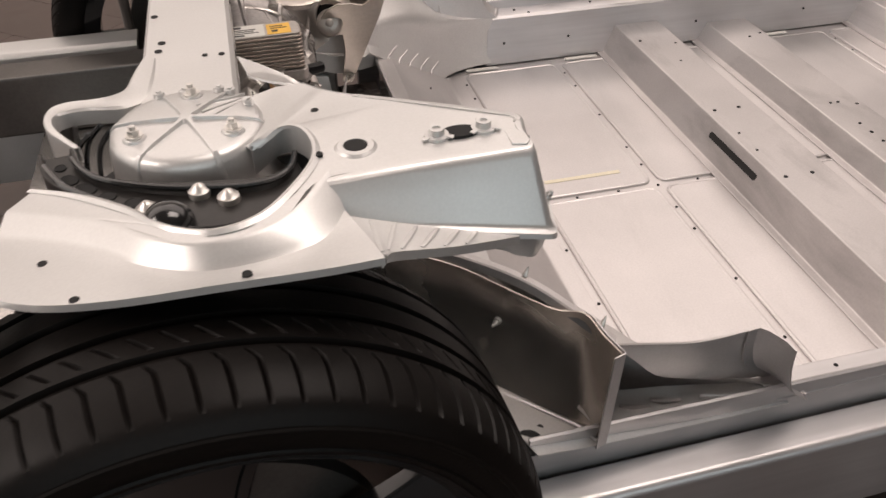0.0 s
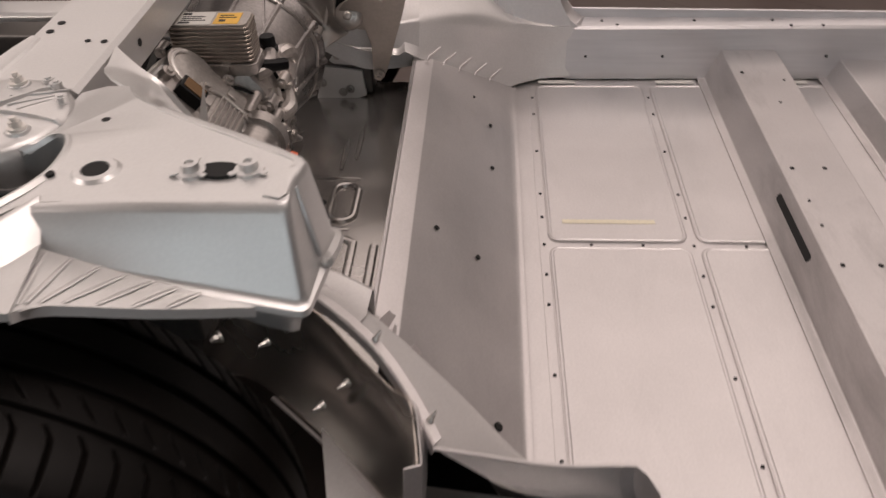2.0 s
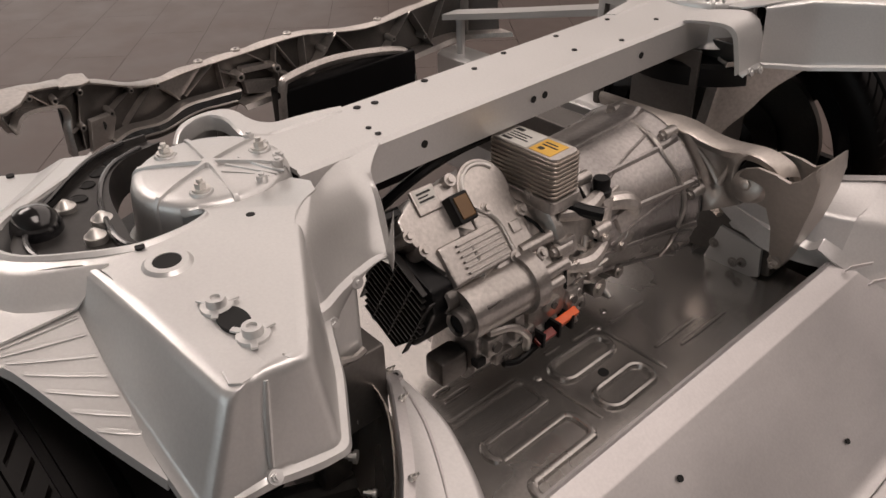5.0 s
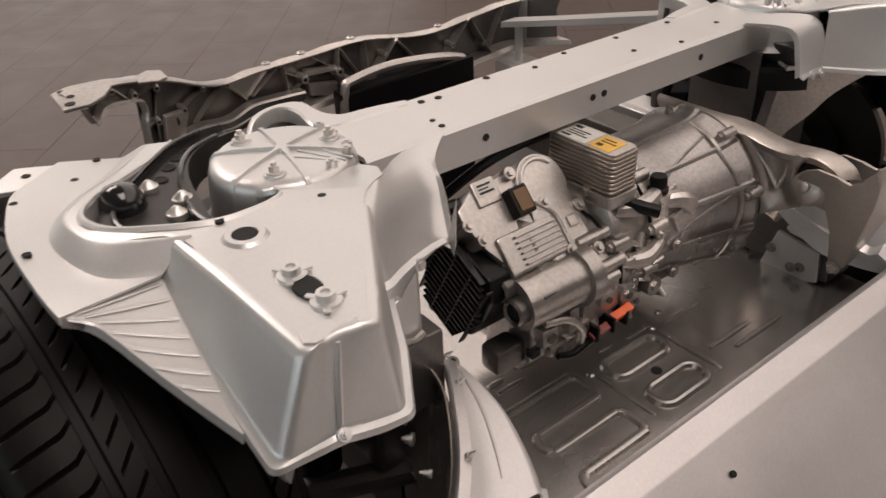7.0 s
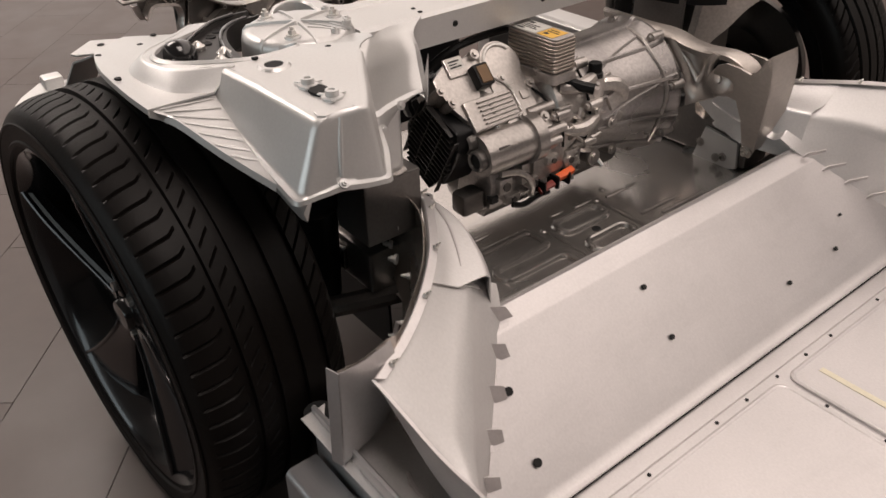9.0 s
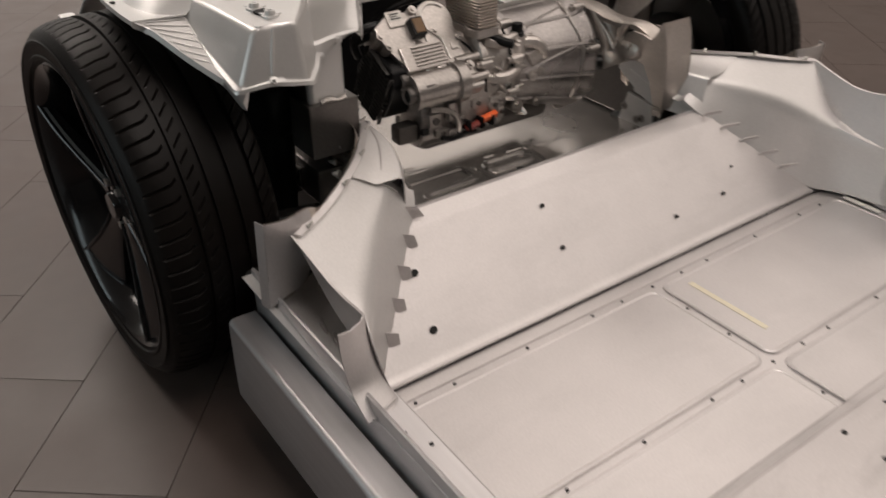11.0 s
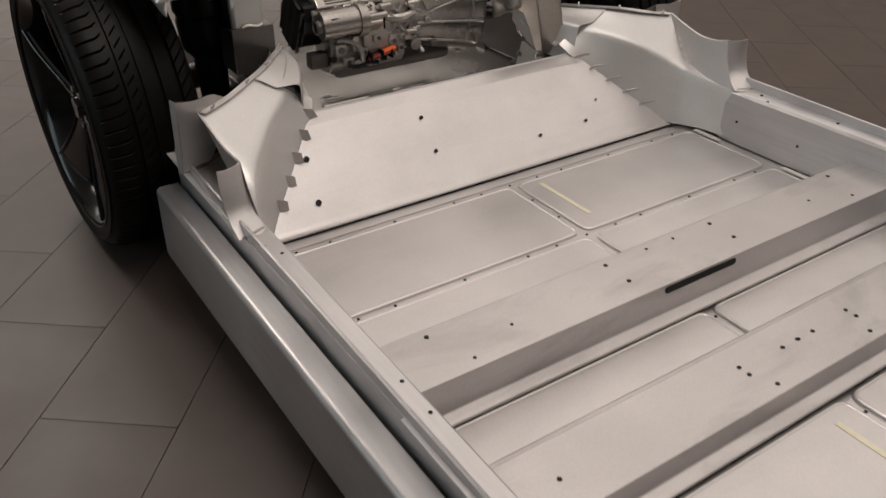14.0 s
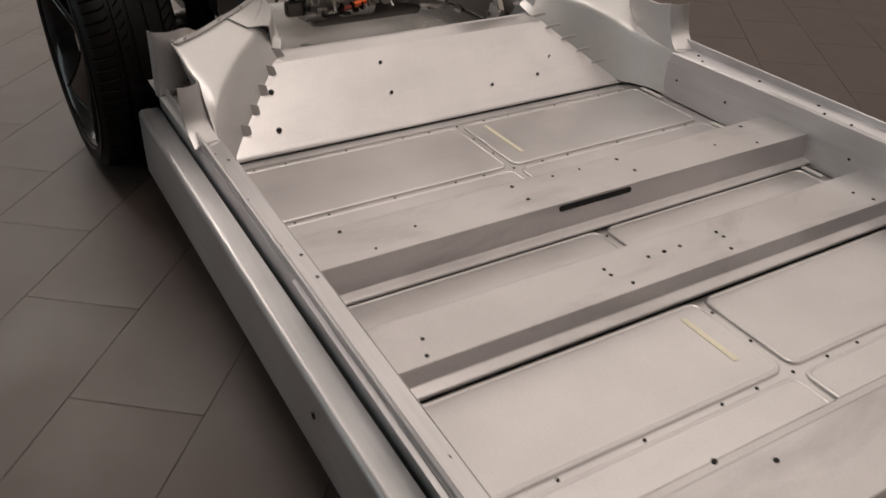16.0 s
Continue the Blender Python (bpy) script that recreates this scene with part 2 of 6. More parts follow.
def ring_bead(bm, x0, y0, x1, y1, r, z, w=0.006, h=0.004):
    """A raised bead along a rounded rectangle."""
    path = rounded(x0, y0, x1, y1, r, 6)
    rows = []
    for k in range(len(path)):
        p, q = Vector(path[k - 1]), Vector(path[(k + 1) % len(path)])
        d = (q - p).normalized()
        nrm = Vector((-d.y, d.x))
        c = Vector(path[k])
        rows.append([(c.x + nrm.x * s * w, c.y + nrm.y * s * w, z + e * h) for s, e in ((-1, 0), (-0.55, 0.8), (0, 1), (0.55, 0.8), (1, 0))])
    loft(bm, rows + rows[:1])
    return bm


def hole_disc(parent, at, r, normal=(0, 0, 1), name="hole"):
    """A punched hole: a black disc that stands in for the shade inside."""
    n = Vector(normal).normalized()
    at = Vector(at)
    bm = bmesh.new()
    rod(bm, at - n * 0.002, at + n * 0.0012, r, n=14)
    return part(name, bm, HOLE_SHADE, parent)


def bolt(parent, at, r, normal=(0, 0, 1), mat=None, name="bolt", h=0.01):
    n = Vector(normal).normalized()
    at = Vector(at)
    bm = bmesh.new()
    rod(bm, at - n * 0.002, at + n * h * 0.3, r * 1.5, n=18)
    rod(bm, at + n * h * 0.2, at + n * h, r, n=6)
    rod(bm, at + n * h * 0.9, at + n * h * 1.5, r * 0.55, n=10)
    return part(name, bm, mat or STEEL, parent)

# ---- the room ----
GX, GY = Vector((-0.7826, 0.6225, 0)), Vector((0.6225, 0.7826, 0))
TL, TW = 0.615, 0.297
ground = new("ground")
tagged(ground, "grey-brown rectangular stone floor tiles in running bond", "floor", kind="structure")
bm = bmesh.new()
box(bm, (-8, -8, -0.1), (9, 8, -0.004), 0)
part("grout_bed", bm, GROUT, ground)


def tile_mesh():
    bm = bmesh.new()
    prism(bm, rounded(-TL / 2 + 0.0011, -TW / 2 + 0.0011, TL / 2 - 0.0011, TW / 2 - 0.0011, 0.002, 1), -0.012, 0.0, "z")
    mesh = bpy.data.meshes.new("tile")
    bm.to_mesh(mesh)
    bm.free()
    mesh.materials.append(TILE)
    return mesh


wall_box = {"wall_north": ((-8, 7.9, 0), (9, 8.1, 3.6)), "wall_south": ((-8, -8.1, 0), (9, -7.9, 3.6)), "wall_west": ((-8.1, -8, 0), (-7.9, 8, 3.6)), "wall_east": ((8.9, -8, 0), (9.1, 8, 3.6))}
for name, (lo, hi) in wall_box.items():
    bm = bmesh.new()
    box(bm, lo, hi, 0)
    # Two unseen walls are kept pale so the floor reflects more light.
    pale = name in ("wall_west", "wall_north")
    tagged(part(name, bm, BOUNCE_WALL if pale else WALL), "plain unseen wall, pale to bounce light onto the floor" if pale else "plain warm grey painted showroom wall", "wall", kind="structure")
bm = bmesh.new()
box(bm, (-8.1, -8.1, 3.6), (9.1, 8.1, 3.8), 0)
tagged(part("ceiling", bm, CEILING), "pale plain painted showroom ceiling", "ceiling", kind="structure")

# ---- platform: floor, crossmembers, sills ----
ZF = 0.205
platform = empty("chassis_platform", "bare silver aluminium car floor platform with sills and crossmembers", "chassis", (1.5, 0, 0))
for x0, x1 in ((0.705, 1.392), (1.409, 1.712), (1.722, 2.278), (2.302, 3.6)):
    bm = bmesh.new()
    box(bm, (x0, -0.715, ZF - 0.010), (x1, 0.715, ZF - 0.0045), 0)
    part("floor_panel", bm, SHEET, platform)
# Unseen black sheet, added so that no light shows in the floor gaps.
bm = bmesh.new()
box(bm, (0.45, -0.76, 0.100), (3.6, 0.76, 0.106), 0)
part("belly_cover", bm, BLACK, platform, "unseen black sheet that keeps the floor gaps dark")
# raised fields between the swage channels
XS = [(0.759, 1.043), (1.061, 1.232), (1.4125, 1.55), (1.7265, 1.961), (1.979, 2.11), (2.304, 2.60), (2.64, 2.9), (2.95, 3.5)]
for x0, x1 in XS:
    for y0, y1 in ((-0.70, -0.009), (0.009, 0.675)):
        bm = bmesh.new()
        prism(bm, rounded(x0, y0, x1, y1, 0.024, 6), ZF - 0.009, ZF, "z", 0.002, 2)
        ring_bead(bm, x0 + 0.005, y0 + 0.005, x1 - 0.005, y1 - 0.005, 0.020, ZF - 0.0002, 0.004, 0.0022)
        part("floor_field", bm, SHEET, platform)
bm = bmesh.new()
box(bm, (0.706, -0.66, ZF - 0.009), (0.741, 0.64, ZF), 0.0025)
part("floor_field", bm, SHEET, platform)
ROW = (0.093, 0.178, 0.353, 0.528, 0.614)
for x in (0.750, 1.052, 1.970, 2.62):
    for y in ROW:
        for side in (-1, 1):
            hole_disc(platform, (x, side * y, ZF - 0.0040), 0.0034)
for x in (0.750, 0.846, 0.950, 1.052, 1.156, 1.44, 1.77, 1.87, 1.97, 2.065):
    hole_disc(platform, (x, 0, ZF - 0.0040), 0.0034)


def beam(name, x_front, x0, x1, x_back, z, lip, label):
    """A hat-section crossmember with a sloping front, a steep back and a lip along the floor."""
    out = [(x_front - 0.02, ZF), (x_front - 0.02, ZF + 0.003), (x_front, ZF + 0.003), (x0, z), (x1, z), (x_back, ZF + lip), (x_back + 0.02, ZF + lip - 0.004), (x_back + 0.024, ZF + lip - 0.006), (x_back + 0.024, ZF + lip - 0.012), (x_back - 0.01, ZF + 0.002)]
    bm = bmesh.new()
    prism(bm, out, -0.70, 0.716, "y", 0.003, 2)
    return part(name, bm, BEAM, platform, label)


beam("crossmember", 1.215, 1.246, 1.386, 1.394, 0.287, 0.0175, "tall pressed crossmember with a long slot")
beam("crossmember", 1.535, 1.56, 1.695, 1.703, 0.260, 0.020, "low pressed crossmember with small holes")
beam("crossmember", 2.08, 2.12, 2.26, 2.28, 0.287, 0.0175, "tall pressed crossmember")
for x, y, side in ((1.269, 0.588, 2), (1.269, 0.156, 2), (1.269, 0.040, 2), (1.336, 0.156, 2), (1.322, 0.437, 2), (1.362, 0.548, 2)):
    for k in (-1, 1):
        hole_disc(platform, (x, k * y, 0.287), 0.0048 if y in (0.156, 0.588) else 0.0034)
for x, y in ((1.633, 0.585), (1.677, 0.600), (1.675, 0.135), (1.611, 0.156), (1.633, 0.156), (1.617, 0.044), (1.617, 0.001)):
    for k in (-1, 1):
        hole_disc(platform, (x, k * y, 0.260), 0.0042)
for x, y in ((2.107, 0.359), (2.149, 0.278), (2.14, 0.55)):
    for k in (-1, 1):
        hole_disc(platform, (x, k * y, 0.287), 0.0048)
for (xa, za), (xb, zb), nrm in (((1.3875, 0.281), (1.3893, 0.2665), (0.99, 0.13)), ((1.2365, 0.263), (1.2305, 0.248), (-0.93, 0.365))):
    # a long slot lying in the sloping face: a black patch for its shade
    bm = bmesh.new()
    rows = []
    for d in (-0.003, 0.0007):
        rows.append([(xa + (xb - xa) * v + nrm[0] * d, u, za + (zb - za) * v + nrm[1] * d) for u, v in rounded(-0.106 / 0.0145, 0, 0.103 / 0.0145, 1, 0.45, 4)])
    rows = [[(x, u * 0.0145, z) for x, u, z in row] for row in rows]
    loft(bm, rows, closed=True)
    bm.verts.ensure_lookup_table()
    k = len(rows[0])
    bm.faces.new(bm.verts[k:2 * k])
    part("slot", bm, HOLE_SHADE, platform)


def flare(bm, s, least=0.0):
    """Lets the outer parts of the long sections spread slightly towards the front."""
    for v in bm.verts:
        if abs(v.co.y) > least:
            v.co.y += s * (0.010 + max(0.0, 0.26 - v.co.z) * 0.05) * (1.6 - v.co.x)


def side_sill(s):
    """Inner wall, top flange, channel, ledge and rounded outer skin of one sill; s is the side."""
    tag = "side sill of brushed aluminium with a rounded outer edge"
    sill = empty("side_sill", "silver aluminium " + tag, "sill", (1.5, s * 0.77, 0.09), group="side sills")
    x0, x1 = 0.46, 3.6
    bm = bmesh.new()
    d = 0.010 if s < 0 else 0.0
    prof = [(0.712 - d, ZF), (0.716 - d, 0.345), (0.722 - d, 0.352), (0.767 - d, 0.357), (0.770 - d, 0.355), (0.770 - d, 0.351), (0.767 - d, 0.350), (0.760 - d, 0.350), (0.724 - d, 0.345), (0.720 - d, 0.34), (0.718 - d, ZF)]
    prism(bm, [(s * y, z) for y, z in prof], 0.84, x1, "x")
    flare(bm, s, 0.75)
    part("inner_wall", bm, SILL, sill)
    bm = bmesh.new()
    box(bm, (1.485, min(s * (0.7685 - d), s * (0.778 - d)), 0.3525), (x1, max(s * (0.7685 - d), s * (0.778 - d)), 0.3572), 0.0008)
    part("flange_tab", bm, SILL, sill)
    arc = [(0.807 + 0.013 * math.sin(radians(a)), 0.290 + 0.013 * math.cos(radians(a))) for a in range(0, 91, 15)]
    prof = [(0.771 - d * 0.45, 0.303), *arc, (0.819, 0.19), (0.816, 0.125), (0.809, 0.106), (0.795, 0.097), (0.70, 0.090), (0.70, 0.12), (0.771 - d * 0.45, 0.13)]
    bm = bmesh.new()
    prism(bm, [(s * y, z) for y, z in prof], x0, x1, "x")
    flare(bm, s)
    part("outer_skin", bm, SILL, sill)
    bm = bmesh.new()
    prism(bm, [(s * (y - d), z) for y, z in ((0.761, 0.24), (0.768, 0.24), (0.768, 0.347), (0.764, 0.349), (0.761, 0.347))], 0.45, x1, "x")
    flare(bm, s)
    for v in bm.verts:
        if v.co.z > 0.3:
            v.co.z += max(0.0, 0.86 - v.co.x) * 0.095
    part("channel_wall", bm, SILL, sill)
    for x in (0.930, 1.170, 1.371, 1.75):
        hole_disc(sill, (x, s * 0.748, 0.3555), 0.0042)
    for x, y in ((0.968, 0.727), (1.412, 0.722), (1.493, 0.722), (1.970, 0.725), (2.023, 0.727)):
        hole_disc(sill, (x, s * y, 0.3530), 0.0038)
    for x in (1.05, 1.707):
        hole_disc(sill, (x, s * 0.8225, 0.247), 0.006, (0, s, 0))
    if s > 0:
        for x in (0.892, 1.095, 1.33, 1.52, 1.9):
            hole_disc(sill, (x, 0.714, 0.27), 0.004, (0, -1, 0))
    return sill


side_sill(-1)
side_sill(1)
for x0, x1 in ((0.769, 0.866), (1.082, 1.182), (1.378, 1.479), (1.76, 1.84)):
    bm = bmesh.new()
    box(bm, (x0, 0.682, ZF), (x1, 0.697, ZF + 0.004), 0.0015)
    tagged(part("sealer_strip", bm, LABEL_WHITE), "short white sealer strip on the floor edge", "sealing strip", group="sealer strips")
for x0, x1, y0, a in ((0.791, 0.984, 0.066, 2), (1.762, 1.902, -0.078, 3)):
    bm = bmesh.new()
    box(bm, (x0, y0, ZF), (x1, y0 + 0.013, ZF + 0.0012), 0.0003)
    tagged(part("tape_strip", bm, TAPE), "thin cream tape strip stuck on the floor panel", "tape", group="tape strips")

# heelboard
bm = bmesh.new()
rows = []
for x, z, w0, w1 in ((0.457, 0.398, 0.44, 0.432), (0.459, 0.4065, 0.441, 0.433), (0.464, 0.4075, 0.443, 0.435), (0.4665, 0.403, 0.446, 0.438), (0.470, 0.402, 0.448, 0.44), (0.5015, 0.3885, 0.474, 0.466), (0.505, 0.385, 0.477, 0.470), (0.684, 0.222, 0.638, 0.640), (0.695, 0.2145, 0.643, 0.646), (0.701, 0.213, 0.645, 0.648), (0.707, 0.2135, 0.647, 0.650)):
    rows.append([(x, -w0 + (w1 + w0) * k / 12, z) for k in range(13)])
loft(bm, rows, 0.003)
part("heelboard", bm, SHEET, platform, smooth=25, label="sloping flat silver heelboard panel with small holes")
slope = Vector((0.163, 0, 0.179)).normalized()
for x, y, r in ((0.543, -0.145, 0.005), (0.617, -0.146, 0.005), (0.568, -0.491, 0.0075), (0.653, -0.506, 0.0075), (0.644, 0.187, 0.0045), (0.64, 0.36, 0.0045), (0.60, 0.43, 0.003)):
    hole_disc(platform, (x, y, 0.385 - (x - 0.505) * 0.9106 + 0.0050), r, slope)

# low display plinth beyond the far sill
PM = Matrix.Translation((1.69, 1.90, 0)) @ Matrix.Rotation(math.atan2(0.20, 0.32), 4, "Z")
plinth = empty("display_plinth", "plain cream white painted display plinth on the tiled floor", "plinth", (1.69, 1.90, 0))
bm = bmesh.new()
box(bm, (0.0, 0.0, 0.0), (0.9, 0.9, 0.42), 0.004, PM)
part("plinth_body", bm, CEILING, plinth)
bm = bmesh.new()
box(bm, (-0.006, -0.006, 0.42), (0.906, 0.906, 0.438), 0.004, PM)
part("plinth_top", bm, CEILING, plinth)


# ---- wheels ----
def wheel(s, at, yaw):
    """A dark five-spoke road wheel with its tyre, turned by the steering; the outer face looks along s."""
    w = empty("road_wheel", "black low-profile tyre on a dark alloy rim with five broad spokes", "wheel", (at[0], at[1], 0), group="front road wheels")
    m = Matrix.Translation(at) @ pose(0, 0, 0, 0, 0, yaw) @ (pose(0, 0, 0, 90) if s < 0 else pose(0, 0, 0, -90))
    R, n, pitch = 0.381, 720, 9
    grooves = (-0.078, -0.036, 0.005, 0.046)
    hs = sorted({round(-0.112 + 0.007 * k, 4) for k in range(33)} | {c + e for c in grooves for e in (-0.0062, -0.0045, 0.0045, 0.0062)})
    prof = [(0.300, -0.105), (0.306, -0.116), (0.322, -0.125), (0.347, -0.126), (0.361, -0.119)]
    for h in hs:
        u = abs(h)
        r = R - 0.0015 * (u / 0.07) ** 2 - max(0.0, u - 0.07) ** 2 * 5.0
        if min(abs(h - c) for c in grooves) < 0.005:
            r -= 0.007
        prof.append((r, h))
    prof += [(0.361, 0.119), (0.347, 0.127), (0.322, 0.126), (0.306, 0.117), (0.300, 0.105)]
    bm = bmesh.new()
    rows = []
    for r, h in prof:
        row = []
        skew = 0.3 * (0.112 - h) + (max(0.0, 0.064 - h) * 1.8 if h > 0.040 else 0.06 + (0.040 - h) * 2.4)
        for j in range(n):
            cut = 0.0
            if r > 0.361 and (0.0525 < h < 0.110 or 0.014 < h < 0.034 or h < -0.084):
                cut = 0.0045 if j % pitch == 0 else 0.0
            a = 2 * math.pi * j / n + skew
            row.append(m @ Vector(((r - cut) * math.cos(a), (r - cut) * math.sin(a), h)))
        rows.append(row)
    loft(bm, rows, closed=True)
    tyre = part("tyre", bm, RUBBER, w, "black road tyre with grooved tread", 30)
    bm = bmesh.new()
    lathe(bm, [(0.352, 0.1262), (0.350, 0.1285), (0.346, 0.1285), (0.344, 0.1262)], m, 96)
    lathe(bm, [(0.324, 0.1258), (0.321, 0.128), (0.315, 0.1262), (0.313, 0.1215)], m, 96)
    part("sidewall_ridge", bm, RUBBER, tyre)
    bm = bmesh.new()
    lathe(bm, [(0.306, 0.112), (0.308, 0.119), (0.304, 0.121), (0.297, 0.116), (0.288, 0.104), (0.272, 0.07), (0.262, 0.0), (0.264, -0.10), (0.303, -0.11)], m, 96)
    rim = part("rim", bm, RIM, w, "gloss dark alloy rim barrel")
    for k in range(5):
        # a broad twisted blade with a raised leading edge
        a = 2 * math.pi * k / 5 + 0.3
        c, sn = math.cos(a), math.sin(a)
        rows, crest = [], []
        for u, lo, hi, hh, dp, lift in ((0.040, -0.026, 0.026, 0.074, 0.03, 0.0), (0.09, -0.025, 0.030, 0.080, 0.03, 0.004), (0.15, -0.030, 0.044, 0.090, 0.028, 0.012), (0.22, -0.042, 0.064, 0.102, 0.024, 0.022), (0.280, -0.058, 0.084, 0.110, 0.020, 0.028), (0.299, -0.066, 0.094, 0.112, 0.018, 0.030)):
            cs = [(lo, -dp), (lo, -0.006), (lo + 0.006, 0.0), ((lo + hi) / 2, -lift * 0.35), (hi - 0.006, -lift), (hi, -lift - 0.006), (hi, -dp - lift)]
            rows.append([m @ Vector((u * c - e * sn, u * sn + e * c, hh + z)) for e, z in cs])
            crest.append(m @ Vector((u * c - (lo + 0.008) * sn, u * sn + (lo + 0.008) * c, hh + 0.001)))
        bm = bmesh.new()
        loft(bm, rows, closed=True)
        part("spoke", bm, RIM, rim)
        bm = bmesh.new()
        tube(bm, crest, [0.004, 0.005, 0.007, 0.006], 8, 24, 0.6)
        part("spoke_edge", bm, RIM, rim)
    bm = bmesh.new()
    lathe(bm, [(0.0, 0.088), (0.026, 0.087), (0.030, 0.082), (0.032, 0.074), (0.062, 0.068), (0.068, 0.03), (0.0, 0.03)], m, 40)
    part("hub_cap", bm, RIM, rim)
    for k in range(5):
        a = 2 * math.pi * (k + 0.5) / 5 + 0.3
        bm = bmesh.new()
        rod(bm, m @ Vector((0.05 * math.cos(a), 0.05 * math.sin(a), 0.06)), m @ Vector((0.05 * math.cos(a), 0.05 * math.sin(a), 0.078)), 0.009, n=6)
        part("wheel_nut", bm, STEEL, rim)
    bm = bmesh.new()
    lathe(bm, [(0.19, 0.01), (0.19, 0.03), (0.07, 0.035), (0.06, 0.0), (0.19, 0.01)], m, 48)
    part("brake_disc", bm, CAST_DARK, w, "grey ventilated brake disc")
    bm = bmesh.new()
    lathe(bm, [(0.09, -0.09), (0.11, -0.02), (0.06, 0.0)], m, 24)
    rod(bm, m @ Vector((0, 0, -0.08)), m @ Vector((0, 0.02, -0.26)), 0.035)
    part("knuckle", bm, CAST_DARK, w)
    return w


wheel(-1, (0.044, -0.822, 0.381), 4)
wheel(1, (0.044, 0.822, 0.381), 4)


# ---- strut towers ----
def tower(s):
    """One cast strut tower: plate, opening, ribbed apron, rear box, dome and gusset."""
    t = empty("strut_tower", "silver cast aluminium strut tower with ribbed wheel arch apron", "strut tower", (0.2, s * 0.65, 0.73), group="strut towers")

    def P(x, y, z):
        return Vector((x, s * y, z))

    n = 60
    lip = spline([P(0.150, 0.594, 0.796), P(0.163, 0.590, 0.803), P(0.182, 0.582, 0.811), P(0.202, 0.592, 0.816), P(0.214, 0.625, 0.819), P(0.212, 0.668, 0.820), P(0.186, 0.716, 0.820), P(0.150, 0.755, 0.818), P(0.105, 0.766, 0.816), P(0.060, 0.740, 0.812), P(0.020, 0.690, 0.806), P(-0.030, 0.640, 0.796), P(-0.085, 0.600, 0.785)], n)
    deep = [p + Vector((0, 0, -0.035)) for p in lip]
    bm = bmesh.new()
    plate_edge = spline([P(0.222, 0.470, 0.808), P(0.262, 0.520, 0.814), P(0.380, 0.590, 0.818), P(0.442, 0.627, 0.818)], 20)
    plate_edge += [P(0.452, 0.638, 0.818), P(0.4425, 0.668, 0.818), P(0.4455, 0.696, 0.8145)]
    plate_edge += spline([P(0.434, 0.6975, 0.8155), P(0.300, 0.7055, 0.8185), P(0.215, 0.7115, 0.8175), P(0.170, 0.768, 0.816), P(0.100, 0.783, 0.814), P(0.050, 0.757, 0.810), P(0.0, 0.706, 0.802), P(-0.06, 0.660, 0.790), P(-0.11, 0.626, 0.780)], 46)
    bridge = [P(0.142, 0.578, 0.793), P(0.154, 0.550, 0.793), P(0.160, 0.520, 0.793), P(0.156, 0.490, 0.793), P(0.160, 0.462, 0.795), P(0.190, 0.455, 0.800)]
    face = bm.faces.new([bm.verts.new(p) for p in plate_edge + lip[::-1] + bridge])
    bmesh.ops.recalc_face_normals(bm, faces=[face])
    bmesh.ops.triangulate(bm, faces=[face], ngon_method="EAR_CLIP")
    bmesh.ops.solidify(bm, geom=bm.faces[:], thickness=0.003)
    plate = part("top_plate", bm, TOWER, t)
    away = [Vector((p.x - 0.06, p.y - s * 0.60, 0)).normalized() for p in lip]
    bm = bmesh.new()
    loft(bm, [deep, [p + Vector((0, 0, -0.005)) for p in lip], [p + Vector((0, 0, 0.0012)) for p in lip], [p + d * 0.004 + Vector((0, 0, 0.0022)) for p, d in zip(lip, away)], [p + d * 0.009 + Vector((0, 0, -0.001)) for p, d in zip(lip, away)]], 0.0015)
    part("opening_lip", bm, TOWER, plate)
    bm = bmesh.new()
    loft(bm, [[p + Vector((0, 0, -0.002)) for p in plate_edge[:20]], [p + Vector((0.001, 0, 0.0008)) for p in plate_edge[:20]]], 0.001)
    part("plate_hem", bm, TOWER, plate)
    # one folded skin: outer side, rear end with its set-back middle, and inner side of the box
    top = folded([P(0.198, 0.7175, 0.8165), P(0.300, 0.7105, 0.8185), P(0.454, 0.702, 0.8145), P(0.4485, 0.669, 0.8185), P(0.459, 0.635, 0.8185), P(0.380, 0.586, 0.818), P(0.285, 0.530, 0.815)] + ([P(0.224, 0.474, 0.803)] if s > 0 else []), 0.012)
    low = folded([P(0.204, 0.737, 0.7935), P(0.300, 0.7445, 0.767), P(0.466, 0.745, 0.730), P(0.471, 0.690, 0.737), P(0.474, 0.626, 0.724), P(0.390, 0.574, 0.715), P(0.296, 0.524, 0.704)] + ([P(0.232, 0.473, 0.706)] if s > 0 else []), 0.012)
    rows = []
    for f, o, dz in ((0.0, -0.010, 0.0012), (0.0, -0.003, 0.0010), (0.0, 0.0005, -0.0006), (0.03, 0.0022, -0.0014), (0.10, 0.0025, 0.0), (0.5, 0.0015, 0.0), (0.94, 0.0, 0.0), (1.0, 0.001, 0.0), (1.0, 0.008, -0.002), (1.0, 0.010, -0.008)):
        row = []
        for p, q in zip(top, low):
            d = Vector((q.x - p.x, q.y - p.y, 0)).normalized()
            k = min(1.0, (p.z - q.z) / 0.05)
            row.append(p.lerp(q, f) + d * o * k + Vector((0, 0, dz)))
        rows.append(row)
    bm = bmesh.new()
    loft(bm, rows, 0.003)
    part("box_skin", bm, TOWER, t, "folded silver side and end walls", smooth=45)
    bm = bmesh.new()
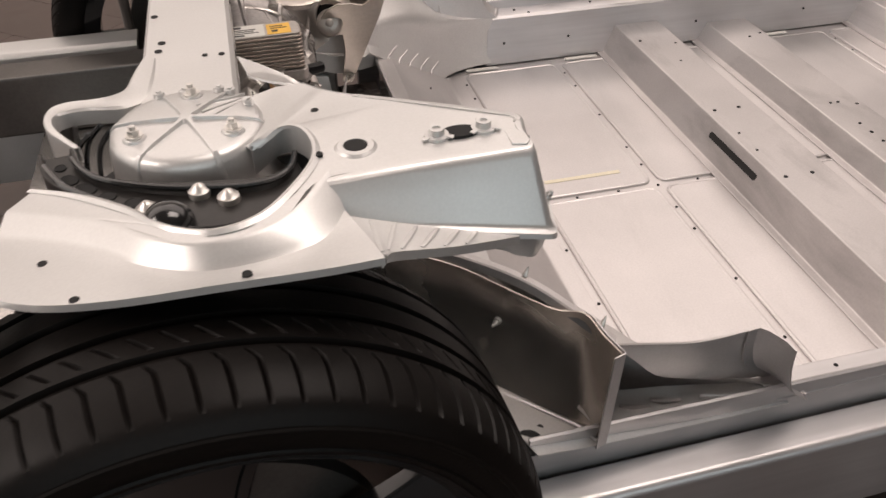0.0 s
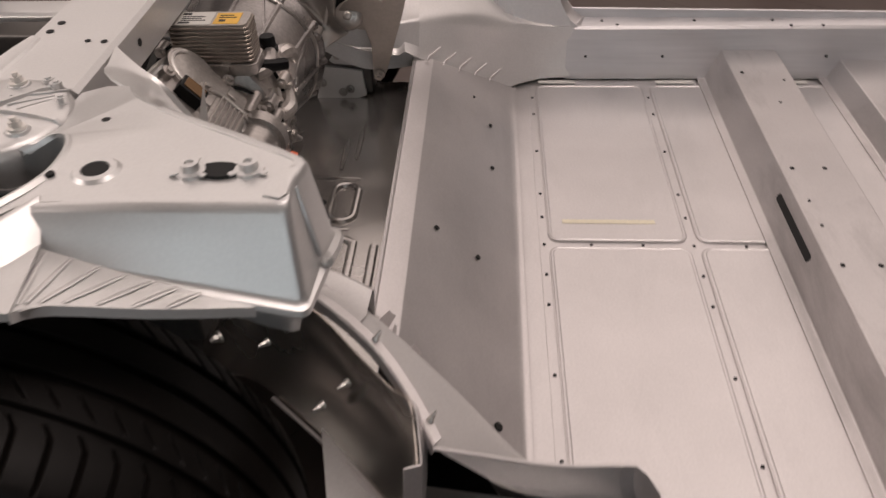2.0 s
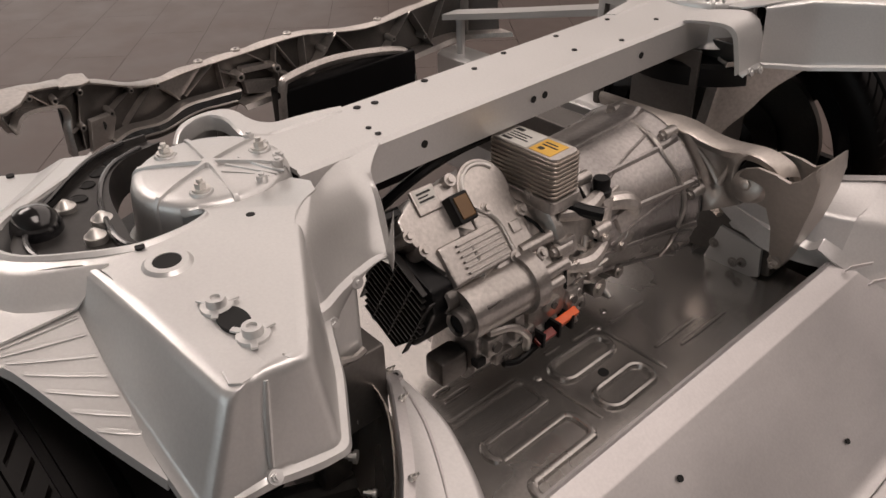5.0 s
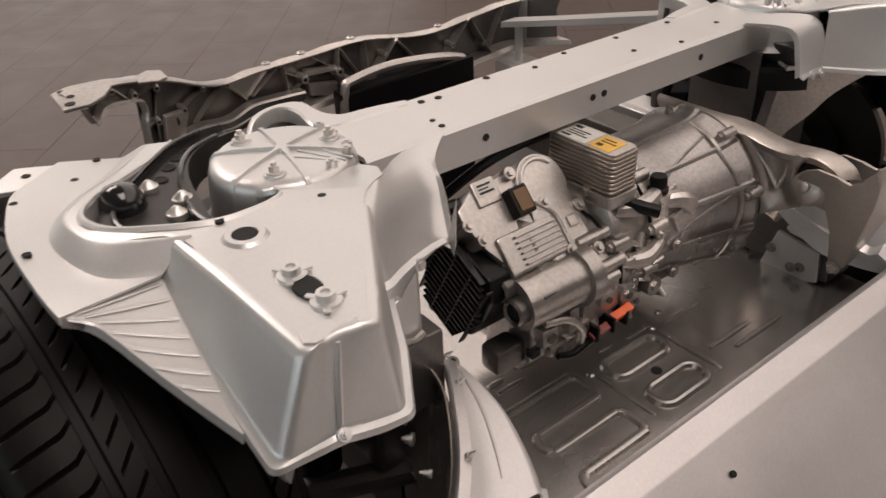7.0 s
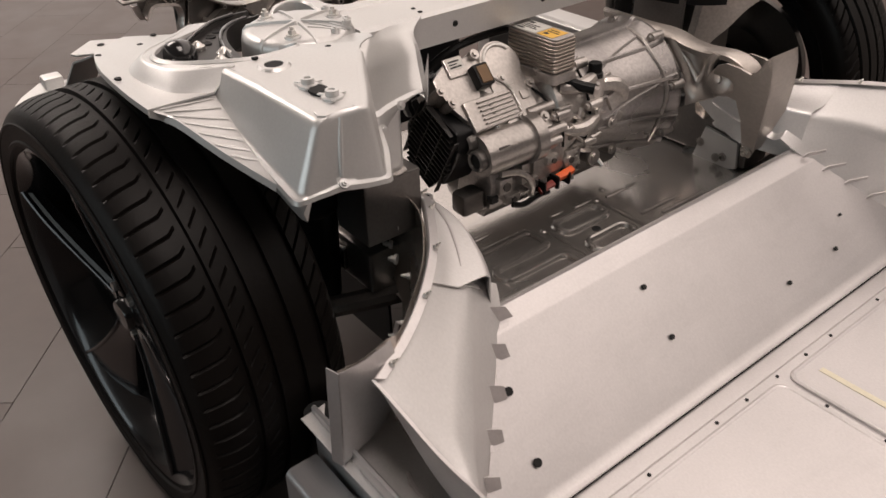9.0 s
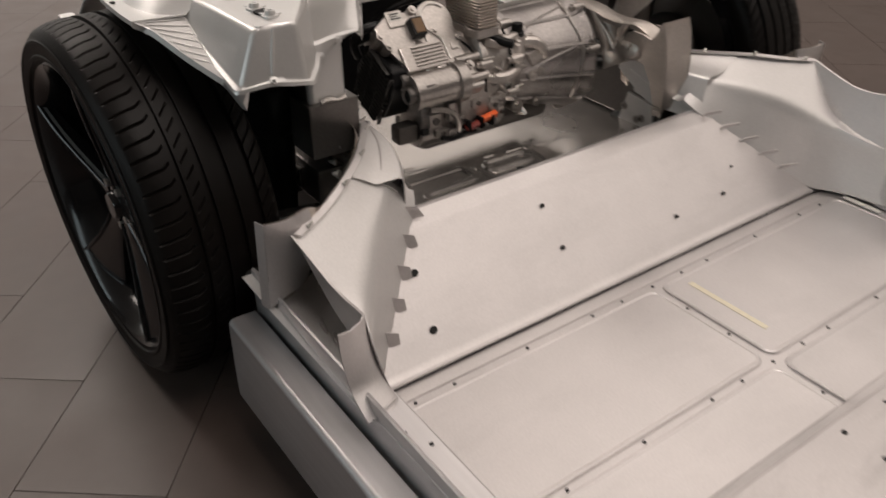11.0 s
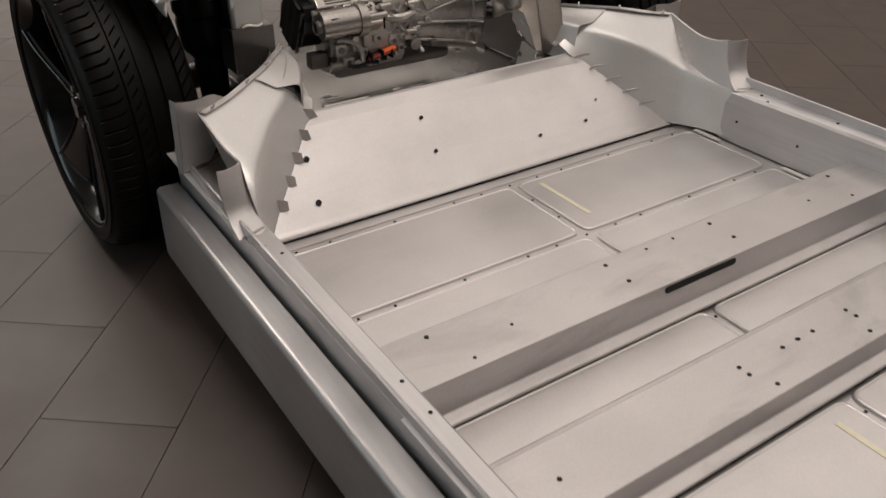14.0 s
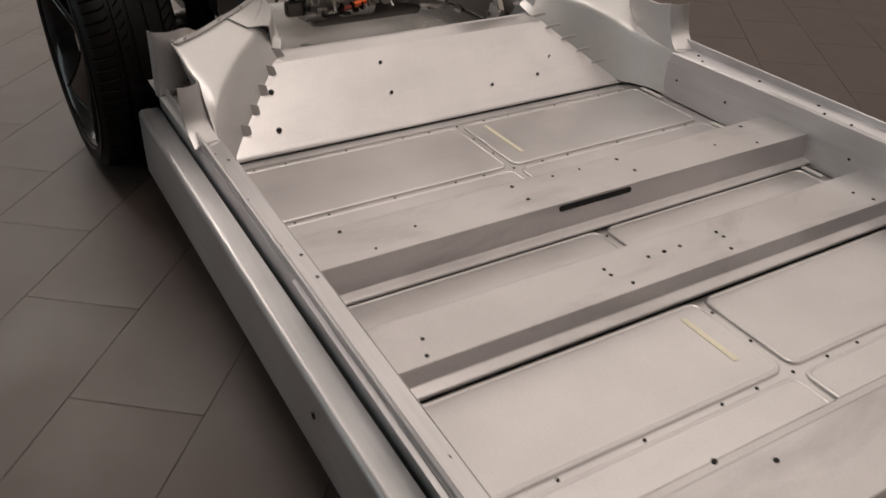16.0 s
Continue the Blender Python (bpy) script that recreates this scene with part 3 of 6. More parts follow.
    prism(bm, [(x, s * y) for x, y in ((0.428, 0.665), (0.447, 0.664), (0.4485, 0.672), (0.4505, 0.690), (0.444, 0.698), (0.428, 0.694))], 0.8150, 0.8184, "z", 0.0012)
    part("corner_patch", bm, TOWER, t)
    bm = bmesh.new()
    tube(bm, [P(0.4535, 0.672, 0.812), P(0.461, 0.680, 0.782), P(0.4715, 0.689, 0.744)], [0.002, 0.0035, 0.0025], 8)
    part("end_bead", bm, TOWER, t)
    bolt(t, P(0.477, 0.690, 0.737), 0.0042, (0.7, 0, 0.7), TOWER, "hem_rivet", 0.005)
    # apron with its step and flange
    up = spline([P(0.226, 0.699, 0.8205), P(0.170, 0.767, 0.8165), P(0.100, 0.782, 0.8145), P(0.050, 0.756, 0.8105), P(0.0, 0.705, 0.8025), P(-0.06, 0.659, 0.7905), P(-0.11, 0.625, 0.7805)], 30)
    step = spline([P(0.235, 0.738, 0.795), P(0.200, 0.788, 0.797), P(0.110, 0.806, 0.798), P(0.045, 0.782, 0.795), P(-0.01, 0.734, 0.788), P(-0.07, 0.690, 0.778), P(-0.12, 0.660, 0.768)], 30)
    rim = spline([P(0.258, 0.838, 0.806), P(0.200, 0.842, 0.808), P(0.107, 0.842, 0.810), P(0.020, 0.828, 0.800), P(-0.05, 0.808, 0.792), P(-0.10, 0.775, 0.782), P(-0.16, 0.73, 0.770)], 30)
    bm = bmesh.new()
    loft(bm, [up, [p.lerp(q, 0.15) + Vector((0, s * 0.002, 0.0015)) for p, q in zip(up, step)], [p.lerp(q, 0.8) for p, q in zip(up, step)], step, [p.lerp(q, 0.3) for p, q in zip(step, rim)], rim, [p + Vector((0, s * 0.001, -0.008)) for p in rim]], 0.0025)
    part("apron", bm, TOWER, t)
    # ribbed facet running back to a point
    a = spline([P(0.228, 0.737, 0.790), P(0.300, 0.744, 0.769), P(0.370, 0.749, 0.750), P(0.418, 0.752, 0.738)], 12)
    b = spline([P(0.256, 0.836, 0.804), P(0.270, 0.812, 0.790), P(0.345, 0.783, 0.760), P(0.421, 0.754, 0.736)], 12)
    bm = bmesh.new()
    loft(bm, [a, [p.lerp(q, 0.33) for p, q in zip(a, b)], [p.lerp(q, 0.66) for p, q in zip(a, b)], b, [q + Vector((0, s * 0.002, -0.010)) for q in b]], 0.002)
    part("ribbed_facet", bm, TOWER, t)
    for k in range(7):
        u = 0.06 + k * 0.105
        i = int(u * 11)
        p, q = a[i].lerp(a[i + 1], u * 11 - i), b[i].lerp(b[i + 1], u * 11 - i)
        bm = bmesh.new()
        tube(bm, [p.lerp(q, 0.04) + Vector((0, 0, 0.0006)), p.lerp(q, 0.5) + Vector((0, 0, 0.0007)), q.lerp(p, 0.1) + Vector((0, 0, 0.0005))], [0.002, 0.0032, 0.002], 10, flat=0.28)
        part("rib", bm, TOWER, t)
    # lower skirt below the apron's rear end and the rear box
    bm = bmesh.new()
    up = spline([P(0.262, 0.832, 0.802), P(0.275, 0.808, 0.786), P(0.345, 0.782, 0.757), P(0.421, 0.753, 0.735), P(0.446, 0.748, 0.728), P(0.466, 0.738, 0.726)], 20)
    depth = [0.012, 0.020, 0.012, 0.010, 0.010, 0.010, 0.010, 0.012, 0.014, 0.016, 0.018, 0.026, 0.034, 0.036, 0.036, 0.038, 0.040, 0.040, 0.020, 0.006]
    loft(bm, [up, [p + Vector((-0.002, -s * 0.004, -d * 0.6)) for p, d in zip(up, depth)], [p + Vector((-0.006, -s * 0.010, -d)) for p, d in zip(up, depth)]], 0.002)
    part("skirt", bm, TOWER, t)
    # dome
    c = Matrix.Translation(P(0.080, 0.522, 0.002))
    bm = bmesh.new()
    lathe(bm, [(0.0, 0.8035), (0.040, 0.8030), (0.074, 0.8005), (0.083, 0.7985), (0.0885, 0.794), (0.0915, 0.786), (0.0935, 0.770), (0.097, 0.730), (0.102, 0.722), (0.110, 0.716)], c, 64)
    part("dome", bm, TOWER, t, "round cast dome with radial ribs")
    cc = P(0.080, 0.522, 0.002)
    up = Vector((0, 0, 1))
    for k in range(6):
        ang = 2 * math.pi * k / 6 + 0.15
        d = Vector((math.cos(ang), s * math.sin(ang), 0))
        w = Vector((-d.y, d.x, 0))
        rows = []
        for r, h, wd in ((0.004, 0.8085, 0.0022), (0.030, 0.8075, 0.0022), (0.062, 0.8055, 0.0024), (0.084, 0.8015, 0.0028), (0.0905, 0.794, 0.0026), (0.0935, 0.782, 0.0022), (0.0955, 0.755, 0.002)):
            c = cc + d * r + up * h
            rows.append([c - w * (wd + 0.003) - up * 0.012, c - w * wd, c + w * wd, c + w * (wd + 0.003) - up * 0.012])
        bm = bmesh.new()
        loft(bm, rows, closed=True)
        part("dome_rib", bm, TOWER, t)
    bm = bmesh.new()
    lathe(bm, [(0.0, 0.8085), (0.007, 0.8085), (0.009, 0.807), (0.013, 0.802)], Matrix.Translation(cc), 24)
    part("dome_hub", bm, TOWER, t)
    for k in range(3):
        ang = 2 * math.pi * k / 3 + 0.62
        x, y = 0.080 + 0.064 * math.cos(ang), 0.522 + 0.064 * math.sin(ang)
        bm = bmesh.new()
        lathe(bm, [(0.0, 0.8055), (0.012, 0.8055), (0.0135, 0.804), (0.015, 0.797)], Matrix.Translation(P(x, y, 0)), 20)
        part("stud_pad", bm, TOWER, t)
        bolt(t, P(x, y, 0.8055), 0.0068, name="stud_nut", h=0.0095)
        hole_disc(t, P(0.080 + 0.066 * math.cos(ang + 0.62), 0.522 + 0.066 * math.sin(ang + 0.62), 0.8012), 0.006)
    for k, r, at in ((0, 0.080, -1.05), (1, 0.080, -0.85), (2, 0.074, -1.6), (3, 0.080, -2.0), (4, 0.078, -0.35)):
        x, y = 0.080 + r * math.cos(at), 0.522 + r * math.sin(at)
        bm = bmesh.new()
        rod(bm, P(x, y, 0.785), P(x, y, 0.809), 0.0068, n=16)
        rod(bm, P(x, y, 0.808), P(x, y, 0.811), 0.0036, n=12)
        part("boss", bm, TOWER, t)
    for u in (-0.020, 0.0, 0.018):
        bm = bmesh.new()
        tube(bm, [P(0.098 + u * 0.3, 0.510 + u, 0.8055), P(0.130, 0.490 + u * 0.6, 0.803), P(0.150, 0.474 + u * 0.5, 0.800)], 0.0022, 6)
        part("dome_rib", bm, TOWER, t)
    # plate fittings
    bm = bmesh.new()
    lathe(bm, [(0.013, 0.8185), (0.0135, 0.8215), (0.020, 0.8215), (0.024, 0.818)], Matrix.Translation(P(0.261, 0.658, 0)), 32)
    part("raised_collar", bm, TOWER, t)
    hole_disc(t, P(0.261, 0.658, 0.8195), 0.0135)
    # Oval hole, a black cap coloured as its inner shade.
    bm = bmesh.new()
    prism(bm, [(0.379 + 0.021 * math.cos(k * math.pi / 14), s * 0.656 + 0.0125 * math.sin(k * math.pi / 14)) for k in range(28)], 0.814, 0.8205, "z")
    part("oval_hole", bm, HOLE_SHADE, t)
    for x, y in ((0.352, 0.657), (0.407, 0.654)):
        bm = bmesh.new()
        lathe(bm, [(0.0, 0.826), (0.004, 0.826), (0.0045, 0.8285), (0.0085, 0.8285), (0.009, 0.821), (0.014, 0.8205), (0.0145, 0.817)], Matrix.Translation(P(x, y, 0)), 24)
        for k in range(3):
            ang = 2 * math.pi * k / 3 + x * 40
            box(bm, (0.010, -0.003, 0.819), (0.020, 0.003, 0.8215), 0.0008, Matrix.Translation(P(x, y, 0)) @ Matrix.Rotation(ang, 4, "Z"))
        part("weld_nut", bm, TOWER, t)
    for x, y, z in ((0.220, 0.666, 0.8205), (0.229, 0.553, 0.812), (0.133, 0.832, 0.8085), (-0.02, 0.812, 0.7945), (-0.127, 0.69, 0.772), (-0.06, 0.735, 0.783)):
        hole_disc(t, P(x, y, z), 0.0048)
    # gusset to the crossbeam and the leg below it
    if s < 0:
        gl = spline([P(0.236, 0.496, 0.811), P(0.270, 0.527, 0.806), P(0.292, 0.545, 0.790), P(0.298, 0.546, 0.760), P(0.299, 0.540, 0.724)], 16)
        gr = spline([P(0.150, 0.383, 0.788), P(0.182, 0.386, 0.785), P(0.210, 0.394, 0.770), P(0.232, 0.404, 0.745), P(0.258, 0.416, 0.718)], 16)
        strip = spline([P(0.146, 0.322, 0.788), P(0.192, 0.372, 0.785), P(0.222, 0.385, 0.769), P(0.246, 0.396, 0.745), P(0.271, 0.410, 0.717)], 16)
    else:
        gl = spline([P(0.140, 0.412, 0.794), P(0.172, 0.430, 0.798), P(0.203, 0.451, 0.797), P(0.219, 0.466, 0.784), P(0.227, 0.474, 0.760), P(0.230, 0.477, 0.735), P(0.231, 0.475, 0.706)], 24)
        gr = spline([P(0.140, 0.358, 0.789), P(0.172, 0.364, 0.793), P(0.200, 0.370, 0.794), P(0.220, 0.374, 0.790), P(0.232, 0.376, 0.777), P(0.239, 0.378, 0.748), P(0.246, 0.379, 0.714)], 24)
        strip = [p + Vector((-0.006, -0.002, -0.006)) for p in gr]
    rows = []
    for f, o in ((0.0, 0.0), (0.06, 0.005), (0.14, 0.006), (0.35, 0.001), (0.6, -0.002), (0.85, -0.001), (0.95, 0.002), (1.0, 0.008)):
        o = o if s < 0 else o * 0.3
        rows.append([p.lerp(q, f) + Vector((o * 0.7, -s * o * 0.7, 0.0)) for p, q in zip(gl, gr)])
    bm = bmesh.new()
    loft(bm, rows + [strip], 0.003)
    part("gusset", bm, TOWER, t, "curved cast gusset below the crossbeam")
    flap = [row[-1] for row in rows] + ([strip[-1]] if s < 0 else [])
    reach = [abs(p.y - flap[-1].y) / abs(flap[0].y - flap[-1].y) for p in flap]
    deep = 0.060 if s < 0 else 0.010
    hem = [p + Vector((0.004, 0, -0.004 - (0.022 if s < 0 else 0.008) * u - deep * max(0.0, u) ** 4)) for p, u in zip(flap, reach)]
    bm = bmesh.new()
    loft(bm, [flap, [p + Vector((0.007, 0, -0.003 - 0.003 * u)) for p, u in zip(flap, reach)], [p.lerp(q, 0.6) + Vector((0.005, 0, 0)) for p, q in zip(flap, hem)], hem], 0.002)
    part("gusset_flange", bm, TOWER, t)
    for k in (2, 4):
        bm = bmesh.new()
        at = flap[k].lerp(hem[k], 0.55) + Vector((0.0065, 0, 0))
        lathe(bm, [(0.0, 0.004), (0.003, 0.004), (0.004, 0.0025), (0.0075, 0.002), (0.008, -0.002)], Matrix.Translation(at) @ pose(0, 0, 0, 0, 75, 0), 18)
        part("rivet", bm, TOWER, t)
    if s < 0:
        bm = bmesh.new()
        prism(bm, [(x, s * y) for x, y in ((0.222, 0.437), (0.236, 0.437), (0.240, 0.443), (0.240, 0.512), (0.234, 0.520), (0.222, 0.520))], 0.53, 0.735, "z", 0.003)
        part("leg", bm, TOWER, t, "silver rear plate of the rail leg")
        # Sleeve coloured dark for the shade of the wheel arch.
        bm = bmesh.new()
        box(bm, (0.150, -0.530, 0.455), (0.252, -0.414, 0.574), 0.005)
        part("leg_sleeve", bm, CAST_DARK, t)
        bm = bmesh.new()
        tube(bm, [P(0.247, 0.500, 0.576), P(0.246, 0.480, 0.579), P(0.248, 0.460, 0.575), P(0.246, 0.442, 0.578)], [0.004, 0.006, 0.004, 0.005], 6)
        part("weld_seam", bm, CAST, t)
    else:
        # web below the box with the wheel arch cut out of it
        inner = spline([P(0.188, 0.438, 0.706), P(0.180, 0.430, 0.650), P(0.175, 0.425, 0.598), P(0.166, 0.417, 0.540), P(0.160, 0.411, 0.480)], 20)
        arch = spline([P(0.304, 0.548, 0.708), P(0.280, 0.526, 0.686), P(0.250, 0.497, 0.653), P(0.228, 0.475, 0.614), P(0.200, 0.449, 0.573), P(0.184, 0.434, 0.525), P(0.172, 0.423, 0.480)], 20)
        bm = bmesh.new()
        loft(bm, [[p + Vector((-0.020, 0.010, 0)) for p in inner], [p + Vector((-0.002, 0, 0)) for p in inner], [p + Vector((0.005, -0.003, 0)) for p in inner], [p + Vector((0.011, 0.006, 0)) for p in inner], [p.lerp(q, 0.6) for p, q in zip(inner, arch)], arch, [p + Vector((-0.010, 0.012, 0)) for p in arch]], 0.003)
        part("arch_web", bm, CAST, t, "grey web with the arch cut out of it")
        # Added dark wall that stands in for shade below the crossbeam.
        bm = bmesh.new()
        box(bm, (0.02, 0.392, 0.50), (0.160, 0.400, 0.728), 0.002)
        part("inner_wall", bm, CAST_DARK, t, "added dark wall standing in for shade below the crossbeam end")
    # Dark core box standing in for the leg's shaded inner faces.
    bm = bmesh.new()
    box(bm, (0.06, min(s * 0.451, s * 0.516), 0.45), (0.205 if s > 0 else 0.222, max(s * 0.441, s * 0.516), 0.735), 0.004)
    part("leg_core", bm, CAST_DARK, t, "core of the rail leg, coloured dark for its shade")
    # flat front arm with its open ring
    outer = spline([P(-0.056, 0.508, 0.778), P(-0.071, 0.495, 0.785), P(-0.086, 0.477, 0.788), P(-0.094, 0.453, 0.789), P(-0.095, 0.430, 0.789), P(-0.089, 0.411, 0.789), P(-0.070, 0.402, 0.789), P(-0.045, 0.402, 0.789), P(-0.020, 0.397, 0.789), P(-0.002, 0.382, 0.789), P(0.004, 0.355, 0.790), P(0.010, 0.325, 0.790), P(0.018, 0.290, 0.789)], 48)
    inner = spline([P(-0.050, 0.502, 0.778), P(-0.064, 0.490, 0.785), P(-0.077, 0.471, 0.788), P(-0.083, 0.452, 0.789), P(-0.080, 0.438, 0.789), P(-0.066, 0.431, 0.789), P(-0.046, 0.430, 0.789), P(-0.024, 0.434, 0.789), P(0.004, 0.436, 0.789), P(0.028, 0.415, 0.789), P(0.033, 0.380, 0.790), P(0.035, 0.345, 0.790), P(0.036, 0.300, 0.789)], 48)
    bm = bmesh.new()
    down = Vector((0, 0, -1))
    loft(bm, [[p + down * (0.070 if k < 24 else 0.022) for k, p in enumerate(outer)], [p + down * 0.003 for p in outer], [p.lerp(q, 0.12) for p, q in zip(outer, inner)], [p.lerp(q, 0.5) + down * 0.001 for p, q in zip(outer, inner)], [p.lerp(q, 0.88) for p, q in zip(outer, inner)], [q + down * 0.003 for q in inner], [q + down * 0.022 for q in inner]], 0.002)
    part("front_arm", bm, TOWER, t, "flat cast arm with an open ring reaching to the crossbeam")
    bm = bmesh.new()
    tube(bm, [P(-0.078, 0.418, 0.775), P(-0.090, 0.430, 0.70), P(-0.098, 0.450, 0.54)], 0.011, 10)
    part("ring_leg", bm, CAST_DARK, t)
    for k, (dx, dy) in enumerate(((0.0, 0.0), (0.016, 0.012), (-0.012, 0.020))):
        bm = bmesh.new()
        tube(bm, [P(-0.030 + dx, 0.450 + dy, 0.775), P(-0.052 + dx, 0.455 + dy, 0.750), P(-0.060 + dx, 0.470 + dy, 0.700), P(-0.050, 0.480, 0.60)], 0.0035, 6)
        part("sensor_lead", bm, BLACK_PAINT, t)
    # front flange plate and the fender bracket over the tyre
    bm = bmesh.new()
    prism(bm, [(x, s * y) for x, y in ((-0.095, 0.770), (-0.118, 0.822), (-0.130, 0.828), (-0.176, 0.782), (-0.168, 0.768), (-0.134, 0.710), (-0.112, 0.700))], 0.768, 0.7715, "z", 0.001, 1)
    part("front_flange", bm, TOWER, t)
    bm = bmesh.new()
    prism(bm, [(x, s * y) for x, y in ((-0.215, 0.795), (-0.205, 0.905), (-0.235, 0.932), (-0.300, 0.895), (-0.352, 0.850), (-0.330, 0.790), (-0.270, 0.765))], 0.657, 0.661, "z", 0.001, 1)
    box(bm, (-0.335, min(s * 0.815, s * 0.850), 0.659), (-0.300, max(s * 0.815, s * 0.850), 0.682), 0.005)
    loft(bm, [[P(-0.130, 0.735, 0.769), P(-0.110, 0.790, 0.769)], [P(-0.190, 0.760, 0.745), P(-0.168, 0.820, 0.745)], [P(-0.250, 0.785, 0.661), P(-0.222, 0.850, 0.661)]], 0.003)
    part("fender_bracket", bm, TOWER, t)
    hole_disc(t, P(-0.240, 0.900, 0.661), 0.009)
    hole_disc(t, P(-0.140, 0.775, 0.7715), 0.006)
    return t


tower(-1)
tower(1)

# crossbeam between the towers
crossbeam = empty("tower_crossbeam", "flat silver box crossbeam with punched holes between the strut towers", "crossbeam", (0.08, 0, 0.73))
bm = bmesh.new()
prism(bm, [(0.016, 0.730), (0.016, 0.782), (0.021, 0.787), (0.136, 0.787), (0.142, 0.781), (0.142, 0.728), (0.138, 0.728), (0.138, 0.780), (0.020, 0.780), (0.020, 0.730)], -0.44, 0.44, "y")
part("beam_shell", bm, TOWER, crossbeam)
for x, y, r in ((0.038, -0.277, 0.0055), (0.042, -0.249, 0.0055), (0.102, -0.306, 0.004), (0.125, -0.308, 0.0045), (0.029, -0.146, 0.0055), (0.046, -0.06, 0.0045), (0.03, 0.02, 0.0045), (0.035, 0.14, 0.0045), (0.10, 0.11, 0.0045), (0.10, 0.33, 0.0045), (0.04, 0.27, 0.0045), (0.125, 0.20, 0.0045)):
    hole_disc(crossbeam, (x, y, 0.787), r)
for y in (-0.245, -0.03, -0.005, 0.235):
    hole_disc(crossbeam, (0.142, y, 0.757), 0.0055, (1, 0, 0))


def control_arm(s):
    """The black upper suspension arm that curves round the dome."""
    arm = empty("upper_control_arm", "black pressed steel upper control arm with silver bolts", "suspension arm", (0.06, s * 0.66, 0.70), group="upper control arms")

    def P(x, y, z):
        return Vector((x, s * y, z))

    outer = spline([P(0.206, 0.640, 0.774), P(0.190, 0.700, 0.782), P(0.150, 0.738, 0.786), P(0.100, 0.752, 0.788), P(0.055, 0.730, 0.790), P(0.012, 0.688, 0.790), P(-0.036, 0.640, 0.788), P(-0.074, 0.590, 0.785), P(-0.090, 0.530, 0.780)], 40)
    inner = spline([P(0.196, 0.585, 0.774), P(0.186, 0.628, 0.780), P(0.160, 0.650, 0.784), P(0.120, 0.645, 0.784), P(0.068, 0.636, 0.784), P(0.024, 0.622, 0.784), P(-0.014, 0.600, 0.783), P(-0.038, 0.568, 0.782), P(-0.052, 0.524, 0.780)], 40)
    bm = bmesh.new()
    loft(bm, [[p + Vector((0, 0, -0.035)) for p in outer], [p + Vector((0, 0, 0.008)) for p in outer], [p.lerp(q, 0.10) + Vector((0, 0, 0.008)) for p, q in zip(outer, inner)], [p.lerp(q, 0.16) for p, q in zip(outer, inner)], [p.lerp(q, 0.84) for p, q in zip(outer, inner)], [p.lerp(q, 0.90) + Vector((0, 0, 0.008)) for p, q in zip(outer, inner)], [q + Vector((0, 0, 0.008)) for q in inner], [q + Vector((0, 0, -0.035)) for q in inner]], 0.003)
    part("arm_pressing", bm, ARM, arm)
    for f in (0.13, 0.87):
        bm = bmesh.new()
        tube(bm, [p.lerp(q, f) + Vector((0, 0, 0.0085)) for p, q in list(zip(outer, inner))[::4]], 0.0035, 8)
        part("rolled_edge", bm, BLACK_PAINT, arm)
    # Slots of the arm: black ovals in place of shaded openings.
    for i, across, along in ((24, 0.009, 0.008), (27, 0.008, 0.009), (30, 0.009, 0.013), (33, 0.008, 0.012), (36, 0.006, 0.008)):
        c = outer[i].lerp(inner[i], 0.5)
        d = (outer[i + 1] - outer[i - 1]).normalized()
        w = Vector((0, 0, 1)).cross(d).normalized()
        up = Vector((0, 0, 1))
        oval = [c + d * along * math.cos(2 * math.pi * j / 20) + w * across * math.sin(2 * math.pi * j / 20) for j in range(20)]
        bm = bmesh.new()
        loft(bm, [[c + up * 0.0006] * 20, [p + up * 0.0006 for p in oval], [p + up * 0.0012 + (p - c) * 0.08 for p in oval], [p + up * -0.001 + (p - c) * 0.16 for p in oval]], closed=True)
        bmesh.ops.remove_doubles(bm, verts=bm.verts[:], dist=0.00001)
        part("slot", bm, HOLE_SHADE, arm)
    c = P(0.060, 0.716, -0.004)
    bm = bmesh.new()
    lathe(bm, [(0.0, 0.821), (0.009, 0.8203), (0.0175, 0.8165), (0.0235, 0.8095), (0.027, 0.800), (0.0275, 0.788), (0.034, 0.785), (0.036, 0.778), (0.036, 0.755)], Matrix.Translation(c), 32)
    part("ball_joint_cap", bm, BLACK_PAINT, arm, "glossy black ball joint cap")
    for x, y in ((0.037, 0.677), (0.090, 0.657), (0.120, 0.676)):
        bm = bmesh.new()
        lathe(bm, [(0.0, 0.8005), (0.003, 0.800), (0.0065, 0.797), (0.010, 0.793), (0.0115, 0.7925), (0.012, 0.790), (0.011, 0.780)], Matrix.Translation(P(x, y, 0.0)), 20)
        part("bolt", bm, STEEL, arm, "silver domed bolt")
    bm = bmesh.new()
    tube(bm, [P(0.10, 0.66, 0.73), P(0.06, 0.68, 0.62), P(0.02, 0.70, 0.50)], 0.028, 10)
    part("knuckle_stem", bm, CAST_DARK, arm)
    return arm


control_arm(-1)
control_arm(1)


